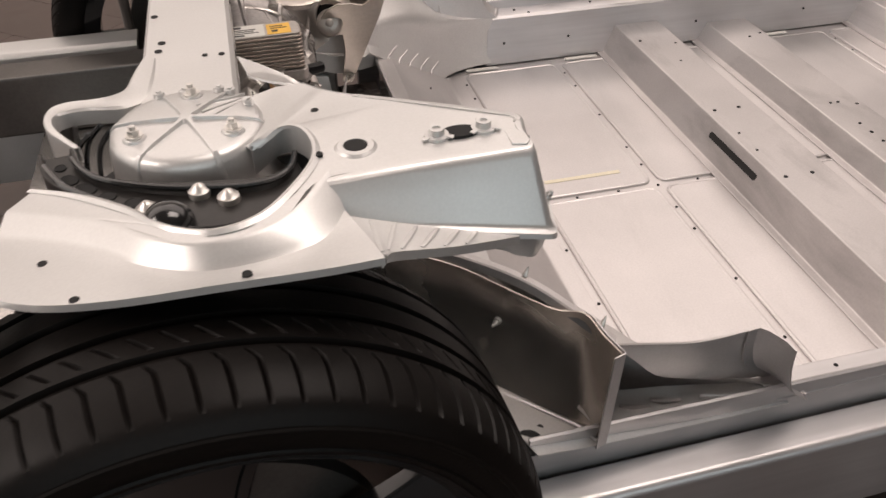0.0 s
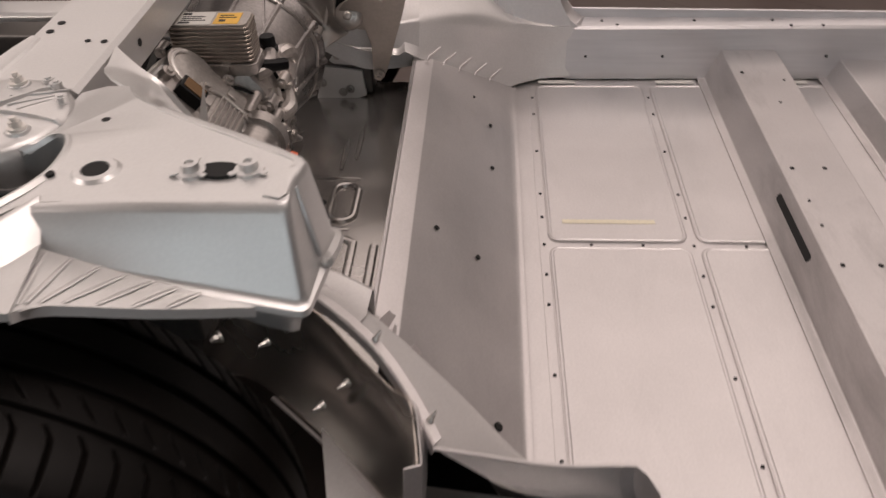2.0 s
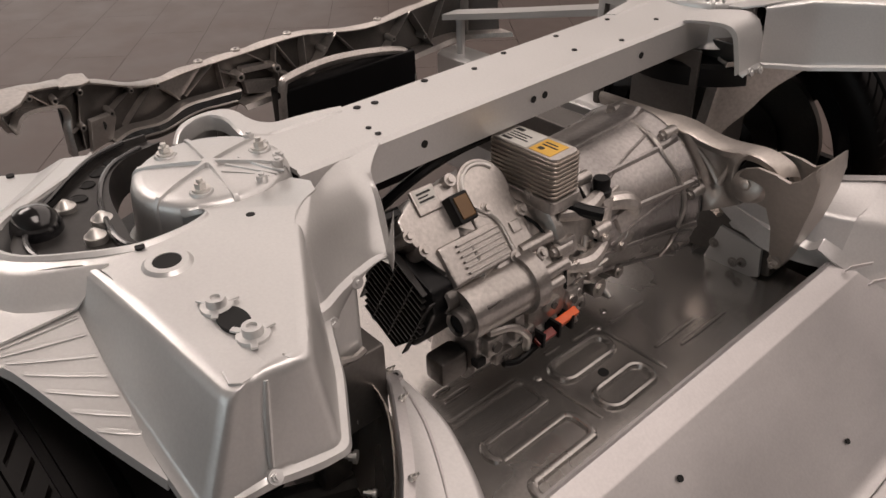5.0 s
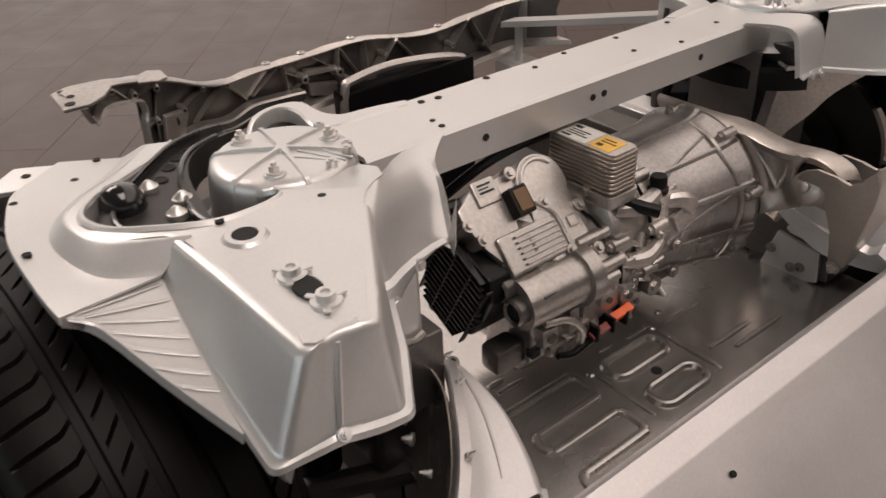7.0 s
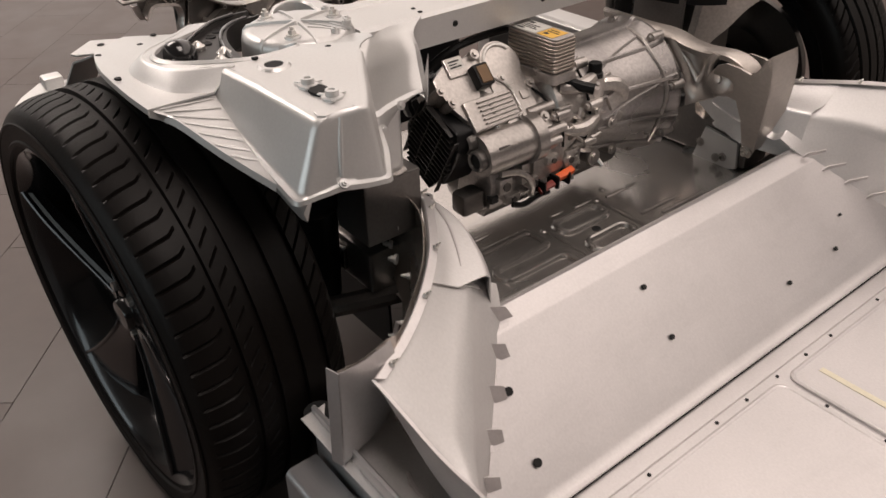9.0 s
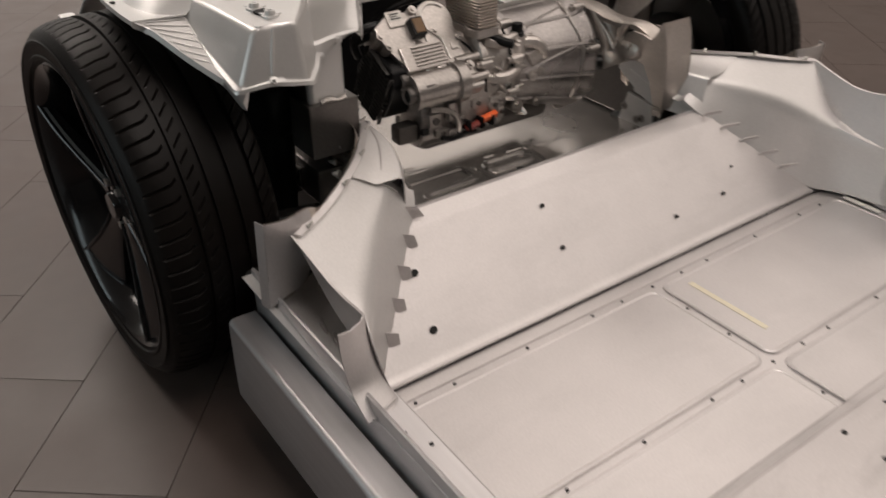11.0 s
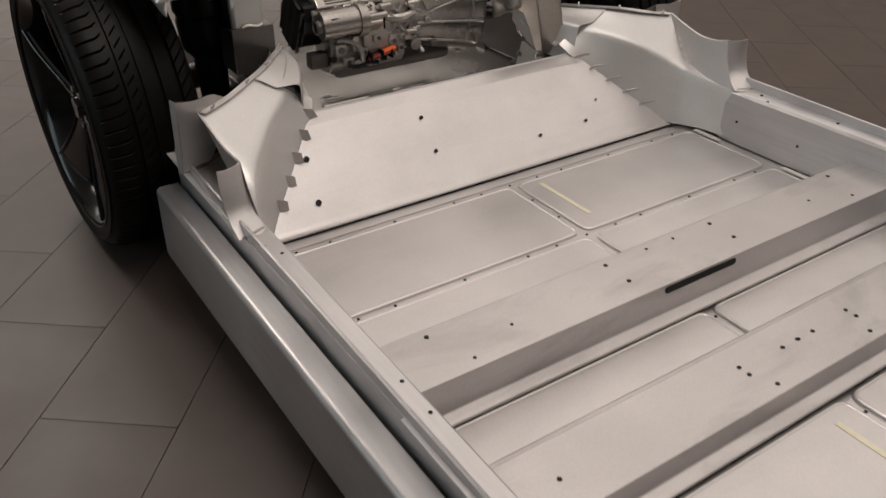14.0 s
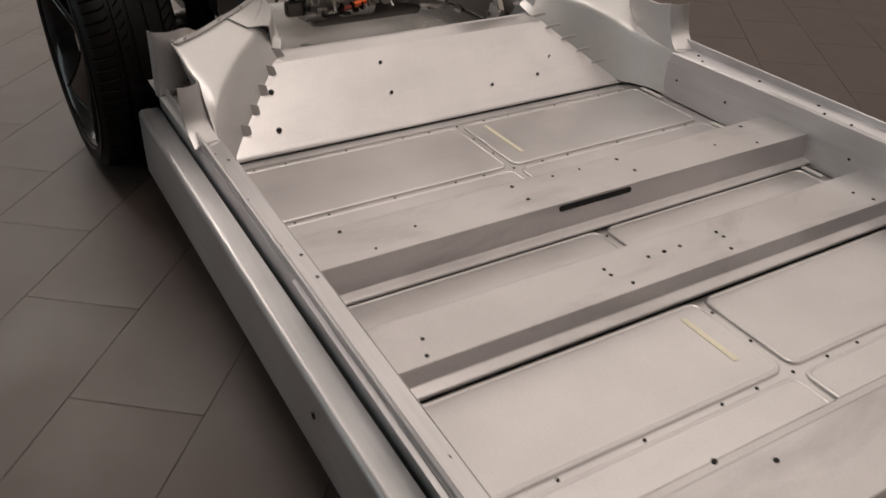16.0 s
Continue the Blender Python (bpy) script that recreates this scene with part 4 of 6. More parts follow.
def strut(s):
    """The black air spring strut below the dome."""
    st = empty("air_strut", "black air spring strut below the cast dome", "suspension strut", (0.09, s * 0.54, 0.25), group="air struts")
    bm = bmesh.new()
    lathe(bm, [(0.02, 0.72), (0.075, 0.71), (0.08, 0.60), (0.072, 0.585), (0.076, 0.57), (0.07, 0.50), (0.045, 0.47), (0.035, 0.28), (0.0, 0.27)], Matrix.Translation((0.09, s * 0.545, 0)), 32)
    part("bellows", bm, BLACK, st)
    # Black disc added as the shade seen between dome and arm.
    bm = bmesh.new()
    lathe(bm, [(0.07, 0.702), (0.150, 0.700), (0.158, 0.694), (0.158, 0.66)], Matrix.Translation((0.08, s * 0.535, 0)), 40)
    part("dust_shield", bm, BLACK, st, "added black disc standing in for shade around the dome")
    bm = bmesh.new()
    tube(bm, [(0.02, s * 0.42, 0.30), (0.0, s * 0.60, 0.26), (0.0, s * 0.74, 0.24)], 0.026, 10)
    tube(bm, [(0.22, s * 0.42, 0.30), (0.10, s * 0.60, 0.26), (0.0, s * 0.74, 0.24)], 0.022, 10)
    part("lower_arm", bm, CAST_DARK, st)
    return st


strut(-1)
strut(1)


# ---- wheel arch closings ----
def arch_closing(s):
    """The bent panel between heelboard, sill and wheel arch, with its tabs, liner edge and bracket."""
    a = empty("arch_closing", "bent silver wheel arch closing panel with welded tabs", "body panel", (0.6, s * 0.62, 0.23), group="wheel arch closings")

    def P(x, y, z):
        return Vector((x, s * y, z))

    # lower edge, ridge and outer edge of the panel, in three stretches
    low = spline([P(0.262, 0.388, 0.470), P(0.350, 0.392, 0.440), P(0.425, 0.408, 0.420)], 10)
    low += spline([P(0.440, 0.408, 0.430), P(0.476, 0.430, 0.400), P(0.560, 0.515, 0.325), P(0.672, 0.632, 0.222)], 12) + spline([P(0.682, 0.641, 0.213), P(0.725, 0.680, 0.210), P(0.785, 0.704, 0.210), P(0.852, 0.714, 0.210)], 12)
    ridge = spline([P(0.285, 0.404, 0.498), P(0.370, 0.430, 0.489), P(0.436, 0.474, 0.480)], 10)
    ridge += spline([P(0.448, 0.492, 0.484), P(0.500, 0.530, 0.479), P(0.585, 0.594, 0.458), P(0.665, 0.646, 0.420)], 12) + spline([P(0.676, 0.651, 0.413), P(0.720, 0.673, 0.388), P(0.790, 0.702, 0.362), P(0.855, 0.716, 0.354)], 12)
    outer = spline([P(0.250, 0.402, 0.504), P(0.345, 0.462, 0.514), P(0.425, 0.522, 0.518)], 10)
    outer += spline([P(0.434, 0.530, 0.519), P(0.491, 0.592, 0.517), P(0.543, 0.668, 0.510), P(0.574, 0.729, 0.505)], 12) + spline([P(0.590, 0.7255, 0.487), P(0.625, 0.719, 0.446), P(0.665, 0.711, 0.402), P(0.725, 0.709, 0.376), P(0.790, 0.713, 0.361), P(0.855, 0.745, 0.356)], 12)
    for k in range(10, 30):
        g = 0.22 * min(1.0, (30 - k) / 8)
        ridge[k] = ridge[k] + Vector(((low[k].x - ridge[k].x) * g, (low[k].y - ridge[k].y) * g, (low[k].z - ridge[k].z) * g * 0.4))
    rows = []
    for f, o in ((0.0, 0.0), (0.03, 0.002), (0.5, -0.004), (0.80, -0.001)):
        rows.append([p.lerp(q, f) + Vector((o, -s * o, 0)) for p, q in zip(low, ridge)])
    rows.append([ridge[k] + (low[k] - ridge[k]) * 0.08 + (outer[k] - ridge[k]) * 0.01 for k in range(34)])
    rows.append([ridge[k] + (low[k] - ridge[k]) * 0.015 + (outer[k] - ridge[k]) * 0.10 for k in range(34)])
    for f, sag in ((0.25, 0.004), (0.6, 0.003), (1.0, 0.0)):
        rows.append([p.lerp(q, f) - Vector((0, 0, sag)) for p, q in zip(ridge, outer)])
    tip = (low[0] + outer[0]) / 2
    for row in rows:
        row[0] = tip + (row[0] - tip) * 0.1
    bm = bmesh.new()
    loft(bm, rows, 0.0025)
    part("closing_panel", bm, LIT_SHEET, a, smooth=50)
    # overlapping sheet with its step
    bm = bmesh.new()
    loft(bm, [[p + Vector((0.0012, -s * 0.0012, 0.0026)) for p in row[9:13]] for row in rows[2:]], 0.0022)
    part("overlap_panel", bm, LIT_SHEET, a, smooth=50)
    # front sheet: flat top, rounded inner edge and a steep side that ends in an open notch
    brim = spline([P(0.243, 0.410, 0.5085), P(0.330, 0.458, 0.520), P(0.412, 0.517, 0.5245), P(0.468, 0.570, 0.5255)], 18)
    inner = spline([P(0.236, 0.390, 0.503), P(0.300, 0.392, 0.501), P(0.350, 0.399, 0.4985), P(0.405, 0.417, 0.494), P(0.445, 0.434, 0.490), P(0.474, 0.450, 0.487)], 18)
    foot = spline([P(0.236, 0.386, 0.46), P(0.300, 0.388, 0.42), P(0.350, 0.394, 0.395), P(0.405, 0.412, 0.386), P(0.445, 0.429, 0.383), P(0.468, 0.441, 0.381)], 18)
    sheet = [brim, [p.lerp(q, 0.25) + Vector((0, 0, -0.0004 * k)) for k, (p, q) in enumerate(zip(brim, inner))], [p.lerp(q, 0.5) + Vector((0, 0, -0.0010 * k)) for k, (p, q) in enumerate(zip(brim, inner))], [p.lerp(q, 0.90) + Vector((0, 0, -0.0001 * k)) for k, (p, q) in enumerate(zip(brim, inner))], [p.lerp(q, 0.97) + Vector((0, 0, -0.0015)) for p, q in zip(brim, inner)], [p + Vector((0.001, -s * 0.0015, -0.007)) for p in inner], foot]
    bm = bmesh.new()
    loft(bm, sheet, 0.0022)
    part("front_sheet", bm, LIT_SHEET, a, "front sheet with an open notch", smooth=40)
    bm = bmesh.new()
    tube(bm, [sheet[0][2].lerp(sheet[3][2], 0.7) + Vector((0, 0, 0.0008)), sheet[2][6].lerp(sheet[3][6], 0.2) + Vector((0, 0, 0.0008)), sheet[2][10].lerp(sheet[3][10], 0.15) + Vector((0, 0, 0.0006)), sheet[2][13].lerp(sheet[3][13], 0.15) + Vector((0, 0, 0.0002))], [0.0015, 0.0026, 0.0022, 0.0012], 8, 24, 0.4)
    part("pressed_line", bm, SHEET, a)
    bm = bmesh.new()
    lathe(bm, [(0.0042, 0.0), (0.0045, 0.0025), (0.0085, 0.0025), (0.010, -0.004)], Matrix.Translation(P(0.247, 0.398, 0.5065)), 18)
    part("hole_collar", bm, SHEET, a)
    hole_disc(a, P(0.247, 0.398, 0.5075), 0.0042)
    # bracket sheet rising from the panel to its own sagging top edge
    base = spline([P(0.574, 0.729, 0.503), P(0.612, 0.722, 0.460), P(0.662, 0.712, 0.402), P(0.725, 0.709, 0.374), P(0.790, 0.712, 0.358), P(0.855, 0.718, 0.353)], 16)
    peak = spline([P(0.574, 0.731, 0.507), P(0.630, 0.727, 0.490), P(0.690, 0.7245, 0.474), P(0.735, 0.724, 0.471), P(0.770, 0.725, 0.475), P(0.798, 0.729, 0.482)], 16)
    bm = bmesh.new()
    loft(bm, [base] + [[p.lerp(q, f) + Vector((-0.010 * f * (1 - f) * 4 * k / 15, 0, 0)) for k, (p, q) in enumerate(zip(base, peak))] for f in (0.3, 0.6, 0.9)] + [peak, [p + Vector((0, s * 0.005, 0.001)) for p in peak]], 0.002)
    part("bracket_web", bm, SHEET, a)
    # small fins standing along the weld between bracket and panel
    for k in (4, 5, 6, 7) if s > 0 else ():
        bm = bmesh.new()
        p = base[k].lerp(base[k + 1], 0.5)
        rod(bm, p + Vector((0.002, -s * 0.012, 0.000)), p + Vector((0, s * 0.001, 0.020)), 0.0016, n=6)
        part("fin", bm, SHEET, a)
    # bright hem along the arch with rivets
    hem = spline([P(0.225, 0.412, 0.5065), P(0.250, 0.411, 0.511), P(0.330, 0.460, 0.522), P(0.412, 0.519, 0.526), P(0.491, 0.597, 0.525), P(0.542, 0.668, 0.515), P(0.576, 0.731, 0.508)], 28)
    bm = bmesh.new()
    loft(bm, [[p + Vector((0.007, -s * 0.011, -0.001)) for p in hem], [p + Vector((0, 0, 0.002)) for p in hem], [p + Vector((-0.002, s * 0.002, 0.0)) for p in hem], [p + Vector((-0.004, s * 0.004, -0.012)) for p in hem]], 0.002)
    part("arch_hem", bm, SHEET, a)
    for q in (2, 7, 13, 18, 25):
        bolt(a, hem[q] + Vector((0.005, -s * 0.008, 0.002)), 0.0030, (0.5, -s * 0.4, 0.75), STEEL, "rivet", 0.009)
    # inner liner curving down round the tyre and ending in a folded post
    up = spline([P(0.130, 0.452, 0.486), P(0.215, 0.440, 0.520), P(0.238, 0.436, 0.520), P(0.300, 0.452, 0.516), P(0.405, 0.525, 0.516), P(0.475, 0.600, 0.511), P(0.520, 0.652, 0.512), P(0.546, 0.690, 0.533), P(0.556, 0.735, 0.531), P(0.562, 0.776, 0.537)], 36)
    dn = spline([P(0.100, 0.460, 0.30), P(0.185, 0.455, 0.32), P(0.215, 0.458, 0.33), P(0.300, 0.500, 0.335), P(0.390, 0.580, 0.345), P(0.455, 0.645, 0.352), P(0.505, 0.700, 0.356), P(0.532, 0.730, 0.360), P(0.547, 0.757, 0.364), P(0.554, 0.782, 0.366)], 36)
    hollow = [0.030 * min(1.0, (35 - k) / 9) for k in range(36)]
    side = [Vector((0.75, -s * 0.65, 0))] * 36
    shell = [up] + [[p.lerp(q, f) + d * h * 4 * f * (1 - f) for p, q, h, d in zip(up, dn, hollow, side)] for f in (0.15, 0.35, 0.55, 0.75, 0.9)] + [dn]
    bm = bmesh.new()
    loft(bm, shell, 0.002)
    part("arch_liner", bm, LINER, a, "curved wheel arch liner, its sheet coloured darker for shade")
    # Second skin on the same sheet, coloured paler where light falls.
    bm = bmesh.new()
    post = [[p + Vector((0.0042, 0, 0.0004)) for p in row[27:]] for row in shell[:-1]]
    post.append([p + Vector((0.0042, 0, 0.020 * ((35 - k) / 8) ** 2 + 0.004)) for k, p in enumerate(dn) if k > 26])
    loft(bm, post, 0.0015)
    part("liner_post", bm, SHEET, a, "rear face of the folded liner end, coloured paler for its light")
    bm = bmesh.new()
    loft(bm, [[p + Vector((0.004, s * 0.002, 0)) for p in (row[-1] for row in shell)], [p + Vector((-0.014, s * 0.009, 0.002)) for p in (row[-1] for row in shell)]], 0.002)
    part("liner_hem", bm, SHEET, a, "bright folded liner edge")
    if s < 0:
        # Black panel added in place of the arch's deep shade.
        bm = bmesh.new()
        box(bm, (-0.10, s * 0.462, 0.15), (0.19, s * 0.456, 0.53), 0.002)
        part("splash_shield", bm, BLACK, a, "added black panel standing in for shade inside the wheel arch")
    for x, y, z, r in ((0.245, 0.462, 0.472, 0.0065), (0.225, 0.468, 0.425, 0.005), (0.245, 0.472, 0.405, 0.0065), (0.325, 0.500, 0.425, 0.004), (0.455, 0.598, 0.455, 0.004), (0.415, 0.590, 0.40, 0.004)):
        bolt(a, P(x, y, z), r, (-0.75, s * 0.65, 0), STEEL, "liner_bolt", 0.010)
    # folded bracket at the sill
    c0 = spline([P(0.798, 0.729, 0.482), P(0.803, 0.726, 0.435), P(0.822, 0.722, 0.390), P(0.864, 0.716, 0.3545)], 12)
    c1 = spline([P(0.822, 0.786, 0.483), P(0.827, 0.786, 0.438), P(0.845, 0.784, 0.390), P(0.882, 0.780, 0.3565)], 12)
    bm = bmesh.new()
    loft(bm, [[p + Vector((-0.016, s * 0.001, -0.003)) for p in c0], c0, [p.lerp(q, 0.2) + Vector((0.008, 0, -0.001)) for p, q in zip(c0, c1)], [p.lerp(q, 0.65) + Vector((0.008, 0, -0.001)) for p, q in zip(c0, c1)], c1], 0.0025)
    part("bracket_flange", bm, SHEET, a, "curled bracket flange standing on the sill")
    bm = bmesh.new()
    tube(bm, [P(0.864, 0.722, 0.358), P(0.874, 0.745, 0.3595), P(0.884, 0.772, 0.359)], 0.003, 6)
    part("weld_seam", bm, SHEET, a)
    # ledge below the pocket in the lit sheet colour, rising to the front, with its weld along the liner
    edge = [P(0.86, 0.770, 0.346), P(0.70, 0.776, 0.353), P(0.56, 0.785, 0.367), P(0.455, 0.790, 0.380)]
    back = [P(0.86, 0.722, 0.342), P(0.70, 0.690, 0.342), P(0.52, 0.672, 0.350), P(0.40, 0.560, 0.350)]
    bm = bmesh.new()
    loft(bm, [edge, [p.lerp(q, 0.5) + Vector((0, 0, -0.002)) for p, q in zip(edge, back)], back], 0.002)
    part("pocket_floor", bm, LIT_SHEET, a)
    bm = bmesh.new()
    tube(bm, [p + Vector((-0.006, s * 0.006, 0.002)) for p in dn[13:34:4]], [0.004, 0.003, 0.005, 0.003, 0.005, 0.003], 7, 40)
    part("weld_seam", bm, SHEET, a)
    for x, y in ((0.63, 0.722), (0.68, 0.722), (0.755, 0.735)):
        bm = bmesh.new()
        tube(bm, [P(x - 0.02, y - 0.008, 0.3495), P(x, y, 0.3505), P(x + 0.025, y + 0.002, 0.3485)], [0.003, 0.0045, 0.003], 6)
        part("weld_seam", bm, SHEET, a)
    hole_disc(a, P(0.478, 0.735, 0.3665), 0.005)
    hole_disc(a, P(0.452, 0.760, 0.372), 0.022)
    # welded tabs and fins along the heelboard
    e0, e1 = P(0.480, 0.436, 0.398), P(0.668, 0.630, 0.228)
    e = (e1 - e0).normalized()
    for u in (0.03, 0.24, 0.45, 0.66, 0.87) if s < 0 else (0.02, 0.20, 0.40, 0.60, 0.80):
        p = e0.lerp(e1, u) + Vector((0.002, -s * 0.002, 0.003))
        w = (ridge[11 + int(u * 10)] - p).normalized()
        bm = bmesh.new()
        if s > 0:
            # long thin fin lying across the joint
            o = Vector((0.002, -0.002, 0.010))
            near, away = p + Vector((0.004, -0.010, 0.000)), p + Vector((0.034, 0.024, 0.020))
            loft(bm, [[near, p + Vector((0.006, 0, 0)), away - o * 0.6], [near + o * 0.4, p + o + Vector((0.006, 0, 0)), away]], 0.0022)
        else:
            o = Vector((0.010, 0.020, 0.006))
            loft(bm, [[p, p + w * 0.034], [p + o, p + w * 0.024 + o]], 0.0018)
        part("fin", bm, SHEET, a)
    for u0, u1 in ((0.05, 0.22), (0.26, 0.43), (0.68, 0.85)) if s < 0 else ():
        p, q = e0.lerp(e1, u0), e0.lerp(e1, u1)
        o = Vector((0.0, -s * 0.020, 0))
        z = Vector((0.0045, 0, 0.0048))
        bm = bmesh.new()
        loft(bm, [[p + z, q + z], [p + z + o + e * 0.003, q + z + o - e * 0.003]], 0.0022)
        part("tab", bm, SHEET, a)
    return a


arch_closing(-1)
arch_closing(1)

# ---- undertray below the drive unit ----
tray = empty("undertray", "dull aluminium undertray with pressed oblong beads", "undertray", (0.3, 0, 0.29))
bm = bmesh.new()
box(bm, (-0.35, -0.46, 0.300), (0.466, 0.50, 0.306), 0)
part("tray_sheet", bm, PAN, tray)
bm = bmesh.new()
box(bm, (0.4645, -0.43, 0.300), (0.470, 0.425, 0.397), 0.002)
part("tray_end", bm, PAN, tray)
for x0, y0, x1, y1 in ((0.234, -0.072, 0.282, 0.062), (0.325, -0.066, 0.374, 0.054)):
    bm = bmesh.new()
    ring_bead(bm, x0, y0, x1, y1, 0.022, 0.306, 0.008, 0.008)
    part("bead", bm, PAN, tray)


def meander(xs, ys, r):
    """Rounded turns of a bead that runs to and fro between the two ends ys, in lines at xs."""
    out = []
    for k, x in enumerate(xs):
        a, b = (ys[0], ys[1]) if k % 2 == 0 else (ys[1], ys[0])
        d = 1 if b > a else -1
        for y, turn in ((a, -1), (b, 1)):
            other = xs[k + turn] if 0 <= k + turn < len(xs) else x
            way = (other > x) - (other < x)
            for g in (0, 30, 60, 90) if way else (0,):
                g = g if turn > 0 else 90 - g
                out.append((x + way * r * (1 - math.cos(radians(g))), y - d * turn * (r - r * math.sin(radians(g))), 0.3068))
    return out


bm = bmesh.new()
tube(bm, meander((0.220, 0.284, 0.326, 0.384, 0.424), (-0.278, -0.122), 0.019), 0.0085, 8, 150, 0.75)
part("bead", bm, PAN, tray, "long meandering pressed bead")
for x0, y0, x1, y1 in ((0.242, -0.093, 0.370, -0.089), (0.236, 0.080, 0.370, 0.084), (0.324, 0.112, 0.329, 0.230), (0.226, 0.108, 0.231, 0.205), (0.352, 0.150, 0.355, 0.290), (0.205, -0.045, 0.209, -0.010), (0.212, 0.020, 0.216, 0.075), (0.150, -0.255, 0.154, -0.220), (0.172, -0.250, 0.176, -0.195)):
    bm = bmesh.new()
    tube(bm, [((x0 + x1) / 2 if y1 - y0 > x1 - x0 else x0, (y0 + y1) / 2 if x1 - x0 > y1 - y0 else y0, 0.3065), ((x0 + x1) / 2 if y1 - y0 > x1 - x0 else x1, (y0 + y1) / 2 if x1 - x0 > y1 - y0 else y1, 0.3065)], [0.004, 0.006, 0.006, 0.004], 8, 12, 0.6)
    part("bead", bm, PAN, tray)
for x, y in ((0.240, -0.098), (0.224, 0.080), (0.200, 0.125)):
    bm = bmesh.new()
    ball(bm, (x, y, 0.305), 0.008, (1, 1, 0.6), 10)
    part("dimple", bm, PAN, tray)
hole_disc(tray, (0.305, -0.006, 0.306), 0.0095)
for y in (-0.30, 0.1, 0.35):
    hole_disc(tray, (0.445, y, 0.306), 0.004)

# ---- drive unit ----
unit = empty("drive_unit", "raw cast aluminium electric drive unit with gearbox housing", "electric motor", (0.14, 0, 0.31))
AX = Matrix.Translation((0.150, 0, 0.545)) @ pose(0, 0, 0, -90)


def at_motor(profile):
    return lathe(bmesh.new(), profile, AX, 56)


def on_motor(ang, r, y):
    """A place on the housing: ang from the horizontal at the back, upwards."""
    return Vector((0.150 + r * math.cos(ang), y, 0.545 + r * math.sin(ang)))


part("motor_housing", at_motor([(0.0, -0.25), (0.085, -0.25), (0.10, -0.245), (0.110, -0.235), (0.102, -0.20), (0.097, -0.19), (0.097, -0.105), (0.116, -0.098), (0.121, -0.094), (0.121, -0.080), (0.117, -0.076), (0.112, -0.02), (0.116, -0.012), (0.118, 0.0)]), CAST, unit)
def on_gear(ang, r, y):
    """A place on the gearbox, whose axis drops away from the motor's."""
    return on_motor(ang, r, y) - Vector((0, 0, 0.026 * min(1.0, y / 0.2)))


bm = at_motor([(0.118, 0.0), (0.122, 0.012), (0.117, 0.016), (0.124, 0.08), (0.139, 0.200), (0.1465, 0.222), (0.1485, 0.226), (0.1485, 0.233), (0.145, 0.238), (0.132, 0.252), (0.100, 0.264), (0.050, 0.270), (0.0, 0.272)])
for v in bm.verts:
    v.co.z -= 0.026 * min(1.0, max(0.0, v.co.y) / 0.2)
gear = part("gearbox_housing", bm, GEAR, unit, "ribbed cast gearbox housing")
for k in range(5):
    ang = -0.8 + 0.55 * k
    bm = bmesh.new()
    tube(bm, [on_gear(ang, 0.117, 0.016), on_gear(ang + 0.05, 0.124, 0.08), on_gear(ang + 0.10, 0.138, 0.195), on_gear(ang + 0.11, 0.148, 0.226)], [0.004, 0.005, 0.006, 0.008], 7)
    part("rib", bm, GEAR, gear)
for k in range(2):
    ang = -0.1 + 0.8 * k
    bm = bmesh.new()
    tube(bm, [on_gear(ang, 0.118, 0.03), on_gear(ang + 0.25, 0.1255, 0.09), on_gear(ang + 0.5, 0.139, 0.198)], 0.003, 6)
    part("rib", bm, GEAR, gear)
for y, rr, cnt in ((0.228, 0.143, 8), (-0.002, 0.122, 9), (-0.088, 0.119, 8)):
    for k in range(cnt):
        ang = 2 * math.pi * (k + 0.35) / cnt
        c = on_gear(ang, rr, max(0.0, y)) + Vector((0, min(0.0, y), 0))
        bm = bmesh.new()
        rod(bm, c - Vector((0, 0.018, 0)), c + Vector((0, 0.014, 0)), 0.010, n=12)
        rod(bm, c - Vector((0, 0.025, 0)), c - Vector((0, 0.017, 0)), 0.0062, n=6)
        part("flange_boss", bm, CAST, unit)
# tilted inverter cover on the rear upper side
TM = Matrix.Translation((0.190, -0.238, 0.645)) @ Matrix.Rotation(radians(48), 4, "Y")
bm = bmesh.new()
prism(bm, [(-0.064, 0.030), (-0.062, -0.042), (-0.040, -0.080), (-0.010, -0.082), (0.018, -0.062), (0.060, -0.052), (0.060, 0.045)], -0.07, 0.004, "z", 0.006)
bmesh.ops.transform(bm, matrix=TM, verts=bm.verts)
part("inverter_cover", bm, CAST, unit)
bm = bmesh.new()
rod(bm, TM @ Vector((-0.030, 0.070, -0.07)), TM @ Vector((-0.030, 0.070, 0.010)), 0.044, n=40)
box(bm, (-0.030, 0.027, -0.07), (0.105, 0.113, 0.009), 0.007, TM)
part("arched_cover", bm, CAST, unit, "round-topped cast cover")
bm = bmesh.new()
tube(bm, [TM @ Vector((-0.030 - 0.037 * math.cos(radians(g)), 0.070 + 0.037 * math.sin(radians(g)), 0.0105)) for g in (-125, -95, -65, -35, -5, 25, 50)], 0.0040, 8)
tube(bm, [TM @ Vector(q) for q in ((-0.008, 0.040, 0.0105), (0.02, 0.064, 0.0105), (0.07, 0.066, 0.0105), (0.105, 0.066, 0.010))], 0.0034, 8)
part("cover_bead", bm, STEEL, unit, "bright raised bead on the cover")
